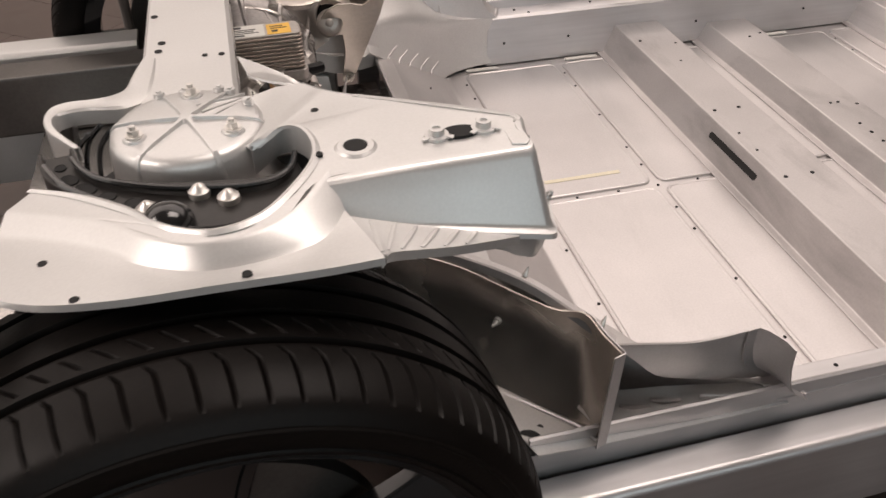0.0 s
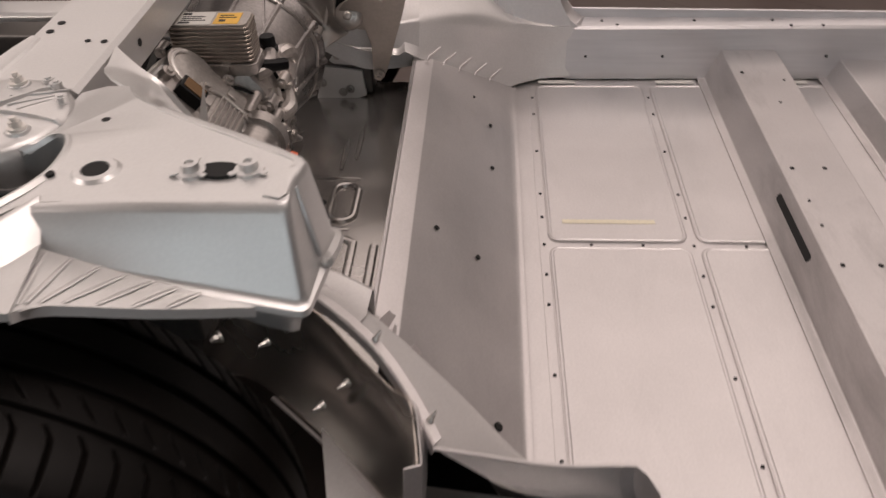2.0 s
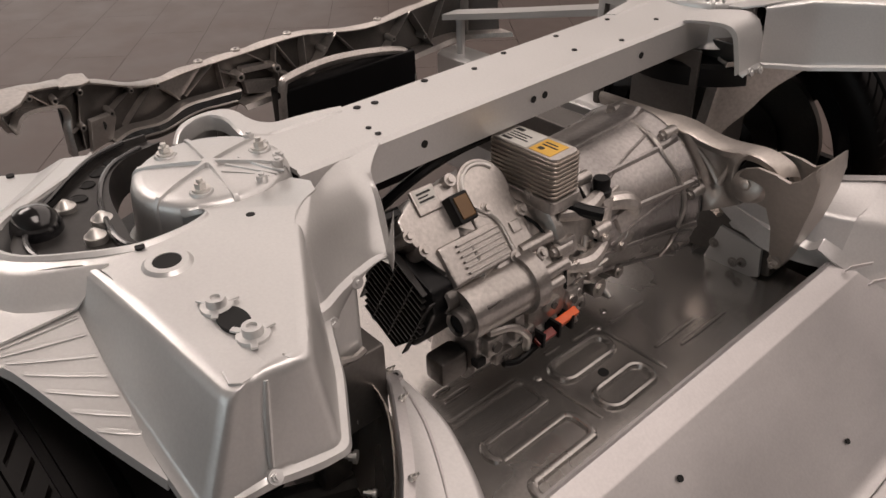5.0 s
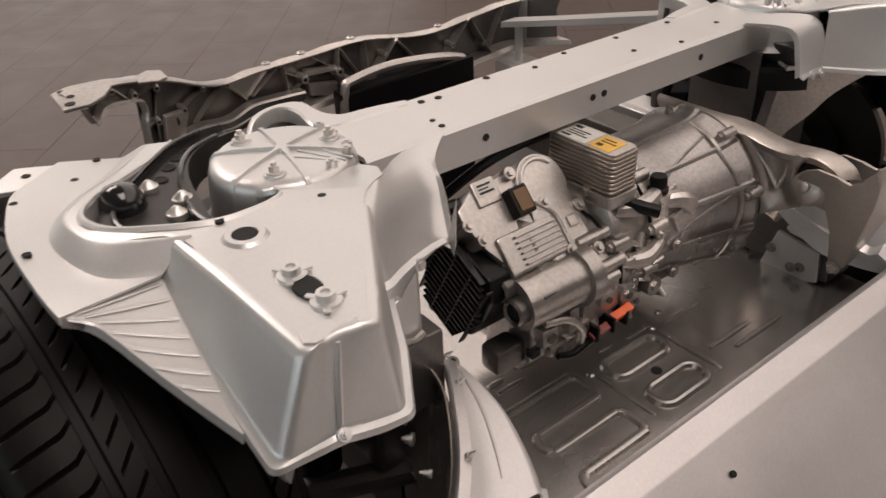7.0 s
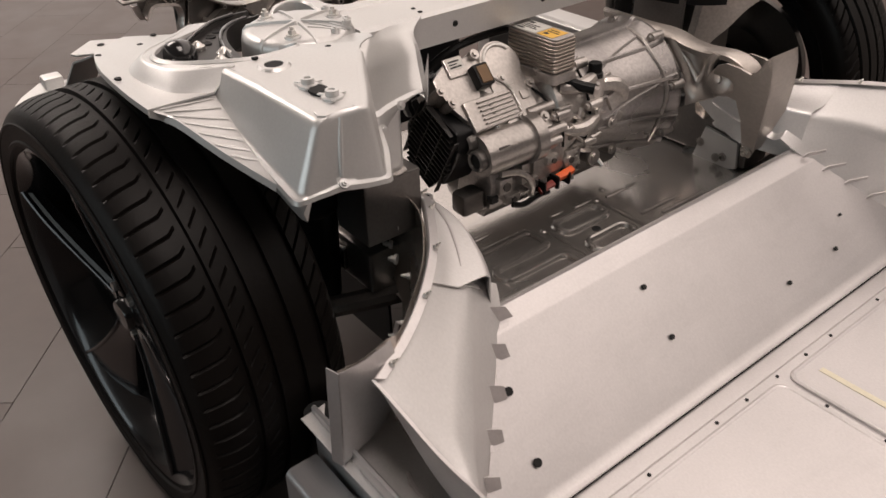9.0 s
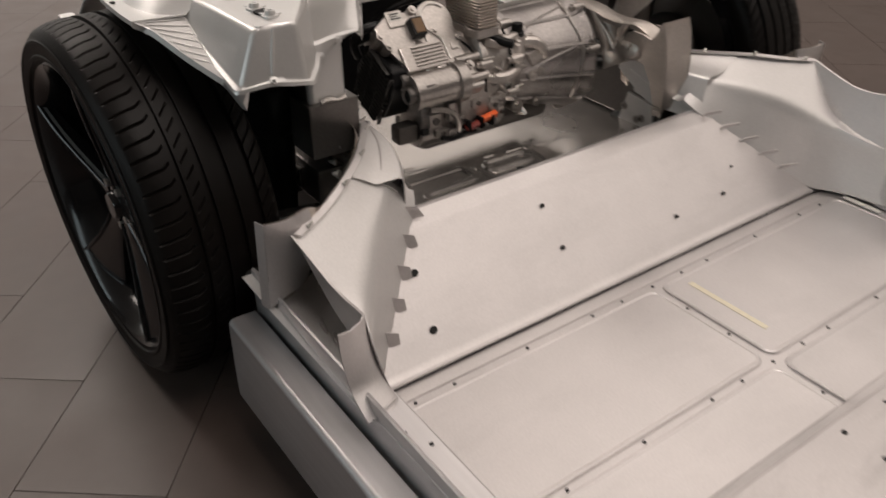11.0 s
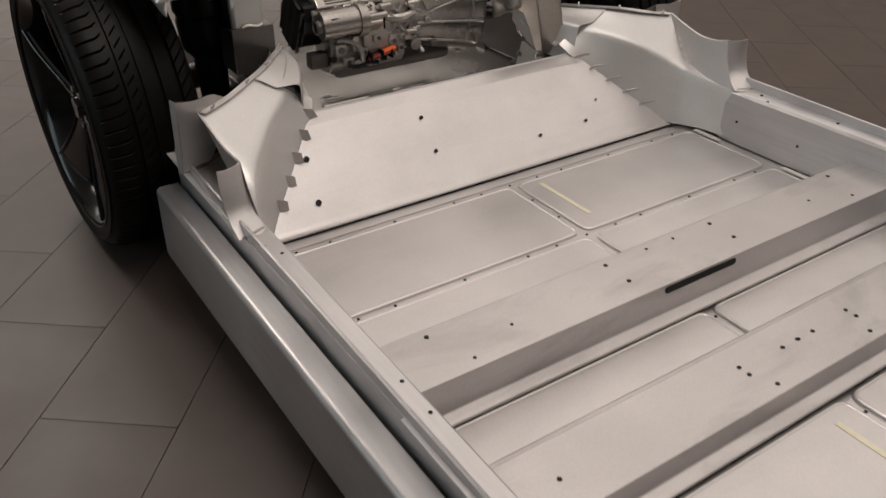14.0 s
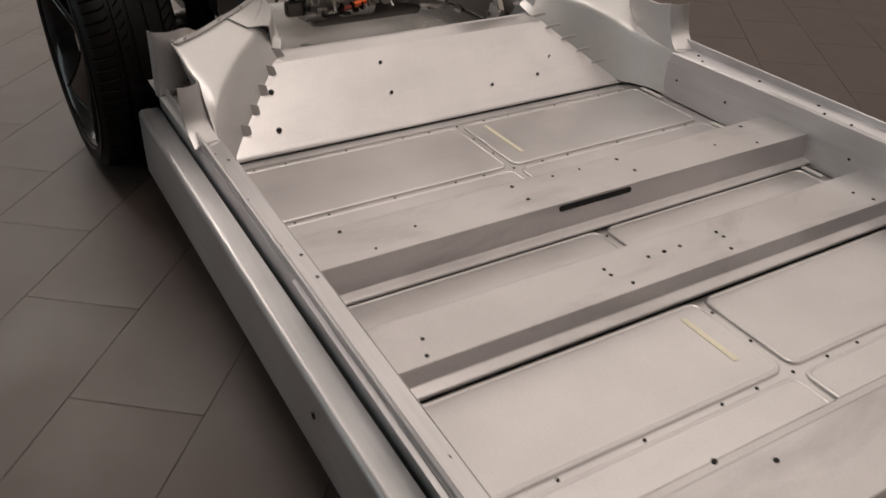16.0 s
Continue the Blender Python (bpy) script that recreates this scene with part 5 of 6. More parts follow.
for x, y in ((-0.002, 0.056), (0.078, 0.062), (-0.014, -0.080), (0.012, -0.068), (-0.060, 0.022), (0.092, 0.108), (0.022, 0.112)):
    bm = bmesh.new()
    rod(bm, TM @ Vector((x, y, -0.03)), TM @ Vector((x, y, 0.014)), 0.0095, n=16)
    rod(bm, TM @ Vector((x, y, 0.013)), TM @ Vector((x, y, 0.019)), 0.0055, n=6)
    part("screw_boss", bm, CAST, unit)
bm = bmesh.new()
box(bm, (0.062, 0.060, -0.075), (0.150, 0.134, 0.004), 0.012, TM)
part("middle_casting", bm, CAST, unit, "stepped casting beside the pump")
bm = bmesh.new()
tube(bm, [TM @ Vector(q) for q in ((0.015, 0.114, -0.012), (0.045, 0.126, 0.004), (0.066, 0.128, 0.012), (0.082, 0.136, 0.008), (0.095, 0.147, 0.002), (0.118, 0.146, 0.002), (0.135, 0.136, 0.004), (0.156, 0.134, -0.01))], 0.0028, 6, 40)
part("gasket", bm, BLACK, unit, "dark stepped joint line")
for q, r in (((0.075, 0.098, 0.004), 0.011), ((0.122, 0.104, 0.003), 0.010), ((0.140, 0.085, 0.0), 0.008)):
    bm = bmesh.new()
    rod(bm, TM @ (Vector(q) - Vector((0, 0.02, 0.0))), TM @ (Vector(q) + Vector((0, 0.042, 0.002))), r, n=18)
    part("oil_gallery", bm, CAST, unit)
bm = bmesh.new()
box(bm, (0.030, 0.080, 0.008), (0.048, 0.098, 0.0125), 0.002, TM)
part("cast_block", bm, CAST, unit)
# triangular webs and lugs between the motor and the gearbox
for a, b, c in (((0.255, -0.060, 0.545), (0.262, 0.000, 0.470), (0.225, -0.045, 0.470)), ((0.262, -0.075, 0.500), (0.285, -0.070, 0.440), (0.240, -0.070, 0.445)), ((0.235, 0.020, 0.470), (0.275, 0.030, 0.430), (0.225, 0.040, 0.410)), ((0.262, 0.045, 0.545), (0.270, 0.000, 0.555), (0.250, 0.020, 0.510))):
    a, b, c = Vector(a), Vector(b), Vector(c)
    nrm = (b - a).cross(c - a).normalized() * 0.0035
    bm = bmesh.new()
    loft(bm, [[a - nrm, b - nrm, c - nrm], [a + nrm, b + nrm, c + nrm]], closed=True)
    bm.verts.ensure_lookup_table()
    bm.faces.new(bm.verts[0:3])
    bm.faces.new(bm.verts[3:6])
    tube(bm, [a, a.lerp(b, 0.5), b], 0.005, 7)
    part("web", bm, CAST, unit)
for q, r, l in (((0.270, -0.072, 0.480), 0.014, 0.03), ((0.262, 0.010, 0.452), 0.017, 0.05), ((0.268, 0.050, 0.520), 0.013, 0.04), ((0.245, 0.085, 0.440), 0.012, 0.03)):
    bm = bmesh.new()
    rod(bm, Vector(q) - Vector((l, 0, 0)), Vector(q) + Vector((0.006, 0, 0.002)), r, n=18)
    rod(bm, Vector(q) + Vector((0.005, 0, 0.002)), Vector(q) + Vector((0.010, 0, 0.002)), r * 0.55, n=6)
    part("lug", bm, CAST, unit)
bm = bmesh.new()
box(bm, (-0.068, -0.046, 0.002), (-0.030, -0.004, 0.009), 0.003, TM)
pad = part("cover_pad", bm, CAST, unit)
bm = bmesh.new()
box(bm, (-0.064, -0.042, 0.0085), (-0.044, -0.008, 0.0095), 0, TM)
part("data_label", bm, LABEL_WHITE, pad, "small white data label")
for b in ((-0.061, -0.038, -0.058, -0.014), (-0.055, -0.038, -0.053, -0.02), (-0.050, -0.038, -0.047, -0.012)):
    bm = bmesh.new()
    box(bm, (b[0], b[1], 0.009), (b[2], b[3], 0.0101), 0, TM)
    part("print_bar", bm, INK, pad)
bm = bmesh.new()
box(bm, (0.017, -0.049, -0.02), (0.078, 0.060, 0.012), 0.006, TM)
plate = part("ribbed_plate", bm, CAST, unit, "ribbed cast cover plate")
for k in range(6):
    bm = bmesh.new()
    box(bm, (0.025 + k * 0.0082, -0.022, 0.010), (0.0285 + k * 0.0082, 0.056, 0.0175), 0.001, TM)
    part("rib", bm, CAST, plate)
bm = bmesh.new()
box(bm, (-0.039, -0.002, 0.0), (0.004, 0.031, 0.024), 0.003, TM)
conn = part("connector", bm, BLACK, unit, "black plug frame")
bm = bmesh.new()
box(bm, (-0.034, 0.003, 0.0235), (-0.001, 0.027, 0.026), 0.002, TM)
part("connector_seal", bm, BROWN, conn, "brown resin plug face")
# step casting below the drum and its arched webs
bm = bmesh.new()
box(bm, (0.20, -0.165, 0.45), (0.272, -0.07, 0.57), 0.018)
part("step_casting", bm, CAST, unit)
for z0, y0, y1 in ((0.545, -0.09, 0.0), (0.62, -0.08, 0.02)):
    bm = bmesh.new()
    x = 0.150 + math.sqrt(0.122**2 - (z0 - 0.545) ** 2)
    tube(bm, [(x - 0.004, y0, z0), (x + 0.010, (y0 + y1) / 2, z0 - 0.004), (x, y1, z0 + 0.004)], [0.010, 0.015, 0.010], 10)
    part("oil_gallery", bm, CAST, unit)
# lower pump cylinder with two ports
bm = bmesh.new()
rod(bm, (0.250, -0.283, 0.548), (0.258, -0.165, 0.552), 0.040, n=28)
rod(bm, (0.258, -0.180, 0.552), (0.258, -0.155, 0.552), 0.047, n=28)
part("pump_body", bm, CAST, unit)
bm = bmesh.new()
box(bm, (0.281, -0.265, 0.552), (0.287, -0.185, 0.572), 0.002)
part("pump_rail", bm, CAST_DARK, unit)
for x, z in ((0.262, 0.548), (0.232, 0.572)):
    bm = bmesh.new()
    lathe(bm, [(0.014, -0.300), (0.017, -0.304), (0.020, -0.300), (0.020, -0.27)], Matrix.Translation((x, 0, z)) @ pose(0, 0, 0, -90), 20)
    port = part("port", bm, CAST_DARK, unit)
    hole_disc(port, (x, -0.2965, z), 0.014, (0, -1, 0))
# bosses, pads and short webs
random.seed(4)
for k in range(40):
    y = random.uniform(-0.09, 0.01) if k % 2 else random.uniform(-0.08, 0.07)
    ang = random.uniform(-1.0, 1.1)
    c = on_motor(ang, 0.118, y)
    d = Vector((math.cos(ang), 0, math.sin(ang)))
    bm = bmesh.new()
    if k % 3 == 0:
        rod(bm, c - d * 0.03, c + d * 0.012, random.uniform(0.007, 0.012), n=14)
        rod(bm, c + d * 0.011, c + d * 0.017, 0.005, n=6)
        part("screw_boss", bm, CAST, unit)
    elif k % 3 == 1:
        w = random.uniform(0.010, 0.022)
        box(bm, (-0.03, -w, -w * 0.8), (0.008, w, w * 0.8), 0.004, Matrix.Translation(c) @ Matrix.Rotation(-ang, 4, "Y") @ Matrix.Rotation(random.uniform(-0.5, 0.5), 4, "X"))
        part("cast_block", bm, CAST, unit)
    else:
        w = random.uniform(0.015, 0.035)
        da = random.uniform(-0.3, 0.3)
        tube(bm, [on_motor(ang - da, 0.117, y - w), on_motor(ang, 0.122, y), on_motor(ang + da, 0.119, y + w)], 0.004, 7)
        part("short_web", bm, CAST, unit)
bm = bmesh.new()
tube(bm, [on_gear(a, 0.1385 + 0.002 * math.sin(a * 7), 0.192 + 0.006 * math.sin(a * 5)) for a in (-0.7, -0.4, -0.1, 0.2, 0.5, 0.8, 1.1, 1.5)], 0.0045, 8)
part("flange_ridge", bm, CAST, unit, "bright machined flange edge")
# dark lower sump and grille of fins at the near end
bm = bmesh.new()
prism(bm, [(0.09, 0.47), (0.085, 0.57), (0.12, 0.612), (0.175, 0.625), (0.240, 0.600), (0.244, 0.565), (0.222, 0.520), (0.195, 0.478)], -0.325, -0.24, "y", 0.008)
grille = part("heat_sink", bm, BLACK, unit, "black finned end cover")
fins = Matrix.Translation((0.162, -0.325, 0.548)) @ Matrix.Rotation(radians(28), 4, "Y")
for k in range(14):
    reach = 0.066 - abs(k - 6.5) * 0.004
    bm = bmesh.new()
    box(bm, (-reach, -0.008, -0.0735 + k * 0.0112), (reach, 0.004, -0.0712 + k * 0.0112), 0.0006, fins)
    part("fin", bm, ARM, grille)
for k in range(4):
    bm = bmesh.new()
    box(bm, (-0.0555 + k * 0.036, -0.007, -0.070), (-0.0530 + k * 0.036, 0.004, 0.070), 0.0008, fins)
    part("fin", bm, ARM, grille)
bm = bmesh.new()
box(bm, (0.205, -0.315, 0.425), (0.246, -0.262, 0.470), 0.008)
part("plug_housing", bm, CAST_DARK, unit, "dark plug housing below the fins")
bm = bmesh.new()
tube(bm, [(0.11, -0.33, 0.60), (0.12, -0.345, 0.635), (0.135, -0.335, 0.665), (0.15, -0.30, 0.675)], 0.010, 8)
part("cable", bm, BLACK, unit, "short black cable at the end cover")
bm = bmesh.new()
box(bm, (0.06, -0.22, 0.362), (0.195, 0.18, 0.43), 0.02)
part("sump", bm, CAST_DARK, unit, "dark sump below the housings")
# lower housing under the pump with its lugs, pipe and studs
bm = bmesh.new()
prism(bm, [(0.150, 0.395), (0.236, 0.402), (0.256, 0.430), (0.262, 0.480), (0.250, 0.520), (0.170, 0.520)], -0.262, -0.020, "y", 0.008)
part("lower_housing", bm, GEAR, unit, "grey casting below the pump")
for y, z, w, h, d in ((-0.235, 0.478, 0.016, 0.016, 0.012), (-0.190, 0.490, 0.010, 0.022, 0.016), (-0.165, 0.462, 0.012, 0.012, 0.014), (-0.120, 0.496, 0.016, 0.010, 0.018), (-0.070, 0.480, 0.012, 0.020, 0.016), (-0.045, 0.455, 0.010, 0.012, 0.012), (-0.210, 0.440, 0.018, 0.010, 0.006)):
    bm = bmesh.new()
    box(bm, (0.240, y - w, z - h), (0.262 + d, y + w, z + h), 0.004)
    part("lug", bm, CAST, unit)
    bm = bmesh.new()
    rod(bm, (0.261 + d, y, z), (0.266 + d, y, z), min(w, h) * 0.55, n=12)
    part("stud", bm, CAST_DARK, unit)
bm = bmesh.new()
tube(bm, [(0.268, -0.245, 0.505), (0.276, -0.205, 0.498), (0.282, -0.178, 0.470), (0.272, -0.168, 0.436), (0.262, -0.140, 0.420)], 0.0065, 10)
part("oil_pipe", bm, CAST, unit)
bm = bmesh.new()
tube(bm, [(0.270, -0.215, 0.430), (0.276, -0.190, 0.424), (0.276, -0.155, 0.430), (0.270, -0.120, 0.424)], 0.006, 8)
part("cable", bm, BLACK, unit, "short black cable at the lower housing")
# Black blocks that stand in for shaded pockets of the casting.
for y, z in ((-0.255, 0.452), (-0.140, 0.480), (-0.095, 0.430)):
    bm = bmesh.new()
    box(bm, (0.250, y - 0.009, z - 0.007), (0.2655, y + 0.009, z + 0.007), 0.002)
    part("recess", bm, HOLE_SHADE, unit)
for y, r in ((-0.013, 0.1205),):
    part("gasket", at_motor([(r - 0.02, y - 0.0012), (r, y - 0.0012), (r, y + 0.0012), (r - 0.02, y + 0.0012)]), BLACK, unit, "thin dark joint line")
# orange high-voltage plugs
for y, w, h in ((-0.137, 0.018, 0.005), (-0.090, 0.022, 0.007)):
    bm = bmesh.new()
    box(bm, (-0.006, -w, -h), (0.008, w, h), 0.002, Matrix.Translation((0.281, y, 0.452 + (y + 0.11) * 0.25)) @ Matrix.Rotation(radians(25), 4, "Y") @ Matrix.Rotation(radians(14), 4, "X"))
    part("high_voltage_plug", bm, ORANGE if w > 0.02 else DARK_RED, unit, "bright orange plug" if w > 0.02 else "dark red plug")
for y in (-0.150, -0.114, -0.084):
    bm = bmesh.new()
    box(bm, (0.262, y - 0.003, 0.436), (0.292, y + 0.003, 0.462), 0.001)
    part("plug_clip", bm, BLACK, unit)
# oil cooler plate stack
cooler = empty("oil_cooler", "stacked-plate aluminium oil cooler with a white and yellow sticker", "oil cooler", (0.185, -0.06, 0.66))
CM = Matrix.Translation((0.188, -0.075, 0.656)) @ Matrix.Rotation(radians(1), 4, "Z")
for k in range(9):
    bm = bmesh.new()
    prism(bm, rounded(-0.065, -0.030, 0.065, 0.030, 0.010, 4), k * 0.0068, k * 0.0068 + 0.0048, "z", 0.001, 1)
    bmesh.ops.transform(bm, matrix=CM, verts=bm.verts)
    part("plate", bm, COOLER, cooler)
bm = bmesh.new()
prism(bm, rounded(-0.062, -0.027, 0.062, 0.027, 0.010, 4), 0.0, 0.0625, "z")
bmesh.ops.transform(bm, matrix=CM, verts=bm.verts)
part("core", bm, CAST, cooler)
bm = bmesh.new()
prism(bm, rounded(-0.069, -0.034, 0.069, 0.034, 0.012, 4), -0.022, -0.002, "z", 0.003)
bmesh.ops.transform(bm, matrix=CM, verts=bm.verts)
part("base", bm, CAST, cooler)
for name, mat, x0, y0, x1, y1, h in (("sticker", LABEL_WHITE, -0.052, -0.024, 0.004, 0.024, 0.0632), ("warning_sticker", LABEL_YELLOW, 0.008, -0.022, 0.048, 0.020, 0.0632)):
    bm = bmesh.new()
    box(bm, (x0, y0, 0.0622), (x1, y1, h), 0, CM)
    st = part(name, bm, mat, cooler, "yellow warning sticker" if "warn" in name else "white data sticker")
    bars = ((-0.048, 0.012, -0.034, 0.02), (-0.046, 0.004, -0.01, 0.007), (-0.046, -0.003, -0.014, 0.0), (-0.046, -0.01, -0.006, -0.007), (-0.048, -0.02, -0.03, -0.014)) if "warn" not in name else ((0.014, 0.008, 0.036, 0.011), (0.014, 0.0, 0.042, 0.003), (0.016, -0.014, 0.026, -0.006))
    for b in bars:
        bm = bmesh.new()
        box(bm, (b[0], b[1], 0.0628), (b[2], b[3], 0.0636), 0, CM)
        part("print_bar", bm, INK, st)
# hoses and sensors behind the cooler
hoses = empty("coolant_hose", "short black coolant hoses and sensor plug on the drive unit", "hose", (0.24, -0.05, 0.6))
bm = bmesh.new()
tube(bm, [(0.236, -0.075, 0.655), (0.238, -0.066, 0.634), (0.262, -0.045, 0.622), (0.285, -0.026, 0.616)], 0.0105, 10)
part("elbow", bm, BLACK, hoses)
bm = bmesh.new()
lathe(bm, [(0.0, 0.648), (0.012, 0.648), (0.014, 0.644), (0.014, 0.63), (0.017, 0.628), (0.017, 0.618)], Matrix.Translation((0.246, 0.016, 0.0)), 18)
part("cap", bm, BLACK, hoses)
bm = bmesh.new()
rod(bm, (0.246, 0.016, 0.56), (0.246, 0.016, 0.620), 0.021, n=18)
tube(bm, [(0.246, 0.016, 0.60), (0.264, 0.05, 0.602), (0.268, 0.075, 0.585), (0.262, 0.085, 0.56)], [0.012, 0.015, 0.014, 0.012], 10)
part("neck", bm, CAST, hoses)
bm = bmesh.new()
tube(bm, [(0.10, -0.30, 0.66), (0.12, -0.24, 0.70), (0.11, -0.16, 0.705), (0.10, -0.08, 0.70)], 0.008, 8)
part("loom", bm, BLACK, hoses)
bm = bmesh.new()
tube(bm, [(0.11, -0.34, 0.63), (0.135, -0.315, 0.65), (0.15, -0.285, 0.64)], 0.010, 8)
part("plug_lead", bm, BLACK, hoses)

# ---- far mount of the drive unit ----
mount = empty("drive_unit_mount", "cast aluminium mount arm with rubber bush and bracket", "engine mount", (0.35, 0.33, 0.31))
front = spline([(0.060, 0.239, 0.662), (0.105, 0.250, 0.656), (0.168, 0.265, 0.641), (0.190, 0.270, 0.634), (0.224, 0.279, 0.631), (0.250, 0.285, 0.622), (0.279, 0.292, 0.616), (0.302, 0.297, 0.615), (0.324, 0.303, 0.618), (0.343, 0.307, 0.617), (0.360, 0.311, 0.611), (0.375, 0.315, 0.602), (0.388, 0.318, 0.588)], 40)
back = spline([(0.050, 0.262, 0.660), (0.100, 0.276, 0.654), (0.160, 0.296, 0.646), (0.196, 0.315, 0.641), (0.226, 0.324, 0.634), (0.254, 0.330, 0.624), (0.284, 0.337, 0.618), (0.312, 0.342, 0.618), (0.340, 0.348, 0.618), (0.362, 0.352, 0.614), (0.378, 0.356, 0.607), (0.392, 0.360, 0.596), (0.402, 0.362, 0.578)], 40)
bm = bmesh.new()
loft(bm, [[p + Vector((0.001, 0.004, -0.016)) for p in front], [p + Vector((0, 0, -0.004)) for p in front], [p.lerp(q, 0.10) for p, q in zip(front, back)], [p.lerp(q, 0.5) + Vector((0, 0, 0.002)) for p, q in zip(front, back)], [p.lerp(q, 0.92) for p, q in zip(front, back)], [q + Vector((0, 0, -0.006)) for q in back], [q + Vector((0, 0, -0.024)) for q in back]], 0.004)
arm = part("arm", bm, MOUNT, mount, "broad cast mount arm")
# hollow web between two limbs below the arm
left = spline([(0.206, 0.276, 0.628), (0.222, 0.280, 0.604), (0.240, 0.284, 0.578), (0.258, 0.289, 0.553), (0.260, 0.289, 0.533), (0.270, 0.291, 0.512), (0.272, 0.291, 0.489)], 24)
right = spline([(0.330, 0.305, 0.612), (0.318, 0.302, 0.598), (0.313, 0.301, 0.580), (0.313, 0.301, 0.560), (0.320, 0.303, 0.542), (0.330, 0.305, 0.530), (0.337, 0.306, 0.524)], 24)
rows = []
for f, o in ((0.0, 0.026), (0.0, 0.004), (0.06, 0.0), (0.16, 0.001), (0.26, 0.010), (0.40, 0.018), (0.60, 0.019), (0.76, 0.012), (0.88, 0.002), (0.95, 0.0), (1.0, 0.004), (1.0, 0.030)):
    row = []
    for k, (p, q) in enumerate(zip(left, right)):
        fade = 1.0 - max(0.0, (k - 13) / 10.0) ** 1.2
        row.append(p.lerp(q, f) + Vector((-0.24, 1, 0)) * (o if f in (0.0, 1.0) else o * fade - 0.006 * (1 - fade)))
    rows.append(row)
bm = bmesh.new()
loft(bm, rows, 0.003)
part("arm_web", bm, MOUNT, mount, "hollow Y-shaped web of the mount arm", smooth=60)
for a, b, r in (((0.236, 0.284, 0.606), (0.286, 0.297, 0.545), 0.0045), ((0.300, 0.300, 0.604), (0.288, 0.297, 0.545), 0.004)):
    bm = bmesh.new()
    tube(bm, [Vector(a) + Vector((0, 0.006, 0)), (Vector(a) + Vector(b)) / 2 + Vector((0.002, 0.007, 0)), Vector(b) + Vector((0, 0.003, 0))], [r, r * 1.2, r * 1.6], 8)
    part("web_rib", bm, MOUNT, mount)
for q, r in (((0.200, 0.258, 0.615), 0.021), ((0.246, 0.272, 0.548), 0.014), ((0.258, 0.276, 0.503), 0.019)):
    bm = bmesh.new()
    rod(bm, Vector(q) + Vector((-0.012, -0.010, 0)), Vector(q) + Vector((0.006, 0.012, 0)), r, n=18)
    part("arm_foot", bm, BLACK, mount, "dark bolted joint of the arm")
BM = Matrix.Translation((0.347, 0.336, 0.570)) @ Matrix.Rotation(radians(24), 4, "Z") @ pose(0, 0, 0, 90)
bm = bmesh.new()
lathe(bm, [(0.014, -0.020), (0.040, -0.020), (0.042, -0.016), (0.042, 0.016), (0.014, 0.016)], BM, 32)
part("rubber_bush", bm, BLACK, mount, "black rubber bush")
CHEEK = [(0.319, 0.556), (0.324, 0.580), (0.337, 0.598), (0.361, 0.610), (0.395, 0.608), (0.416, 0.598), (0.432, 0.610), (0.461, 0.652), (0.467, 0.657), (0.466, 0.622), (0.455, 0.569), (0.425, 0.472), (0.401, 0.394), (0.384, 0.363), (0.368, 0.369), (0.372, 0.411), (0.377, 0.473), (0.373, 0.523), (0.343, 0.524), (0.325, 0.532)]


def cheek(offset):
    """One cheek of the bracket: it leans away from the bush towards its foot."""
    bm = bmesh.new()
    prism(bm, CHEEK, 0.0, 0.007, "y", 0.002, 2)
    for v in bm.verts:
        v.co.y += 0.285 + (0.60 - v.co.z) * 0.47 + offset
    return part("bracket_cheek", bm, MOUNT, mount)


cheek(0.0)
cheek(0.082)
bm = bmesh.new()
edge = [Vector((x, 0.285 + (0.60 - z) * 0.47, z)) for x, z in CHEEK[6:13]]
loft(bm, [edge, [p + Vector((0, 0.089, 0)) for p in edge]], 0.005)
part("bracket_back", bm, MOUNT, mount)
at = Vector((0.3405, 0.302, 0.562))
bm = bmesh.new()
lathe(bm, [(0.0, 0.020), (0.006, 0.020), (0.009, 0.018), (0.009, 0.010), (0.013, 0.0095), (0.022, 0.008), (0.028, 0.004), (0.031, -0.004), (0.031, -0.020)], Matrix.Translation(at) @ pose(0, 0, 0, 68), 28)
part("bush_boss", bm, MOUNT, mount, "round boss with a bolt head")
bolt(mount, (0.3835, 0.382, 0.388), 0.009, (0, -1, -0.4), MOUNT, "foot_bolt", 0.010)
# far side rail with a bolted plate
rail = empty("side_rail", "grey front side rail with bolted plate and dark channel", "chassis rail", (0.2, 0.43, 0.3))
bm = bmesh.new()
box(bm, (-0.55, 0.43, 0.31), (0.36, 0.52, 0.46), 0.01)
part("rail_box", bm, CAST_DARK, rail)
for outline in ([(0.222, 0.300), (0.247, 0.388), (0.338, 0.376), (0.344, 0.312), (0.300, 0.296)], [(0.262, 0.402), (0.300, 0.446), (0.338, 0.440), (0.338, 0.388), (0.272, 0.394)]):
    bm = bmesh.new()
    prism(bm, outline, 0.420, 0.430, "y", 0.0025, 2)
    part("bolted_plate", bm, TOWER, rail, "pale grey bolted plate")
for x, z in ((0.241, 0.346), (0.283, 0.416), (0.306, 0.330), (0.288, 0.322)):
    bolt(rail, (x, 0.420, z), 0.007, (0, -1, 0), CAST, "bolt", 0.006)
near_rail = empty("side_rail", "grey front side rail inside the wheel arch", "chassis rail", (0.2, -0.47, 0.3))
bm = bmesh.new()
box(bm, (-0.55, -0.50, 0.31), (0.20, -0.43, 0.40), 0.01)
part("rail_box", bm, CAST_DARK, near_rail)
bm = bmesh.new()
box(bm, (0.0, -0.51, 0.33), (0.12, -0.50, 0.38), 0.003)
part("rail_plate", bm, PAN, near_rail)

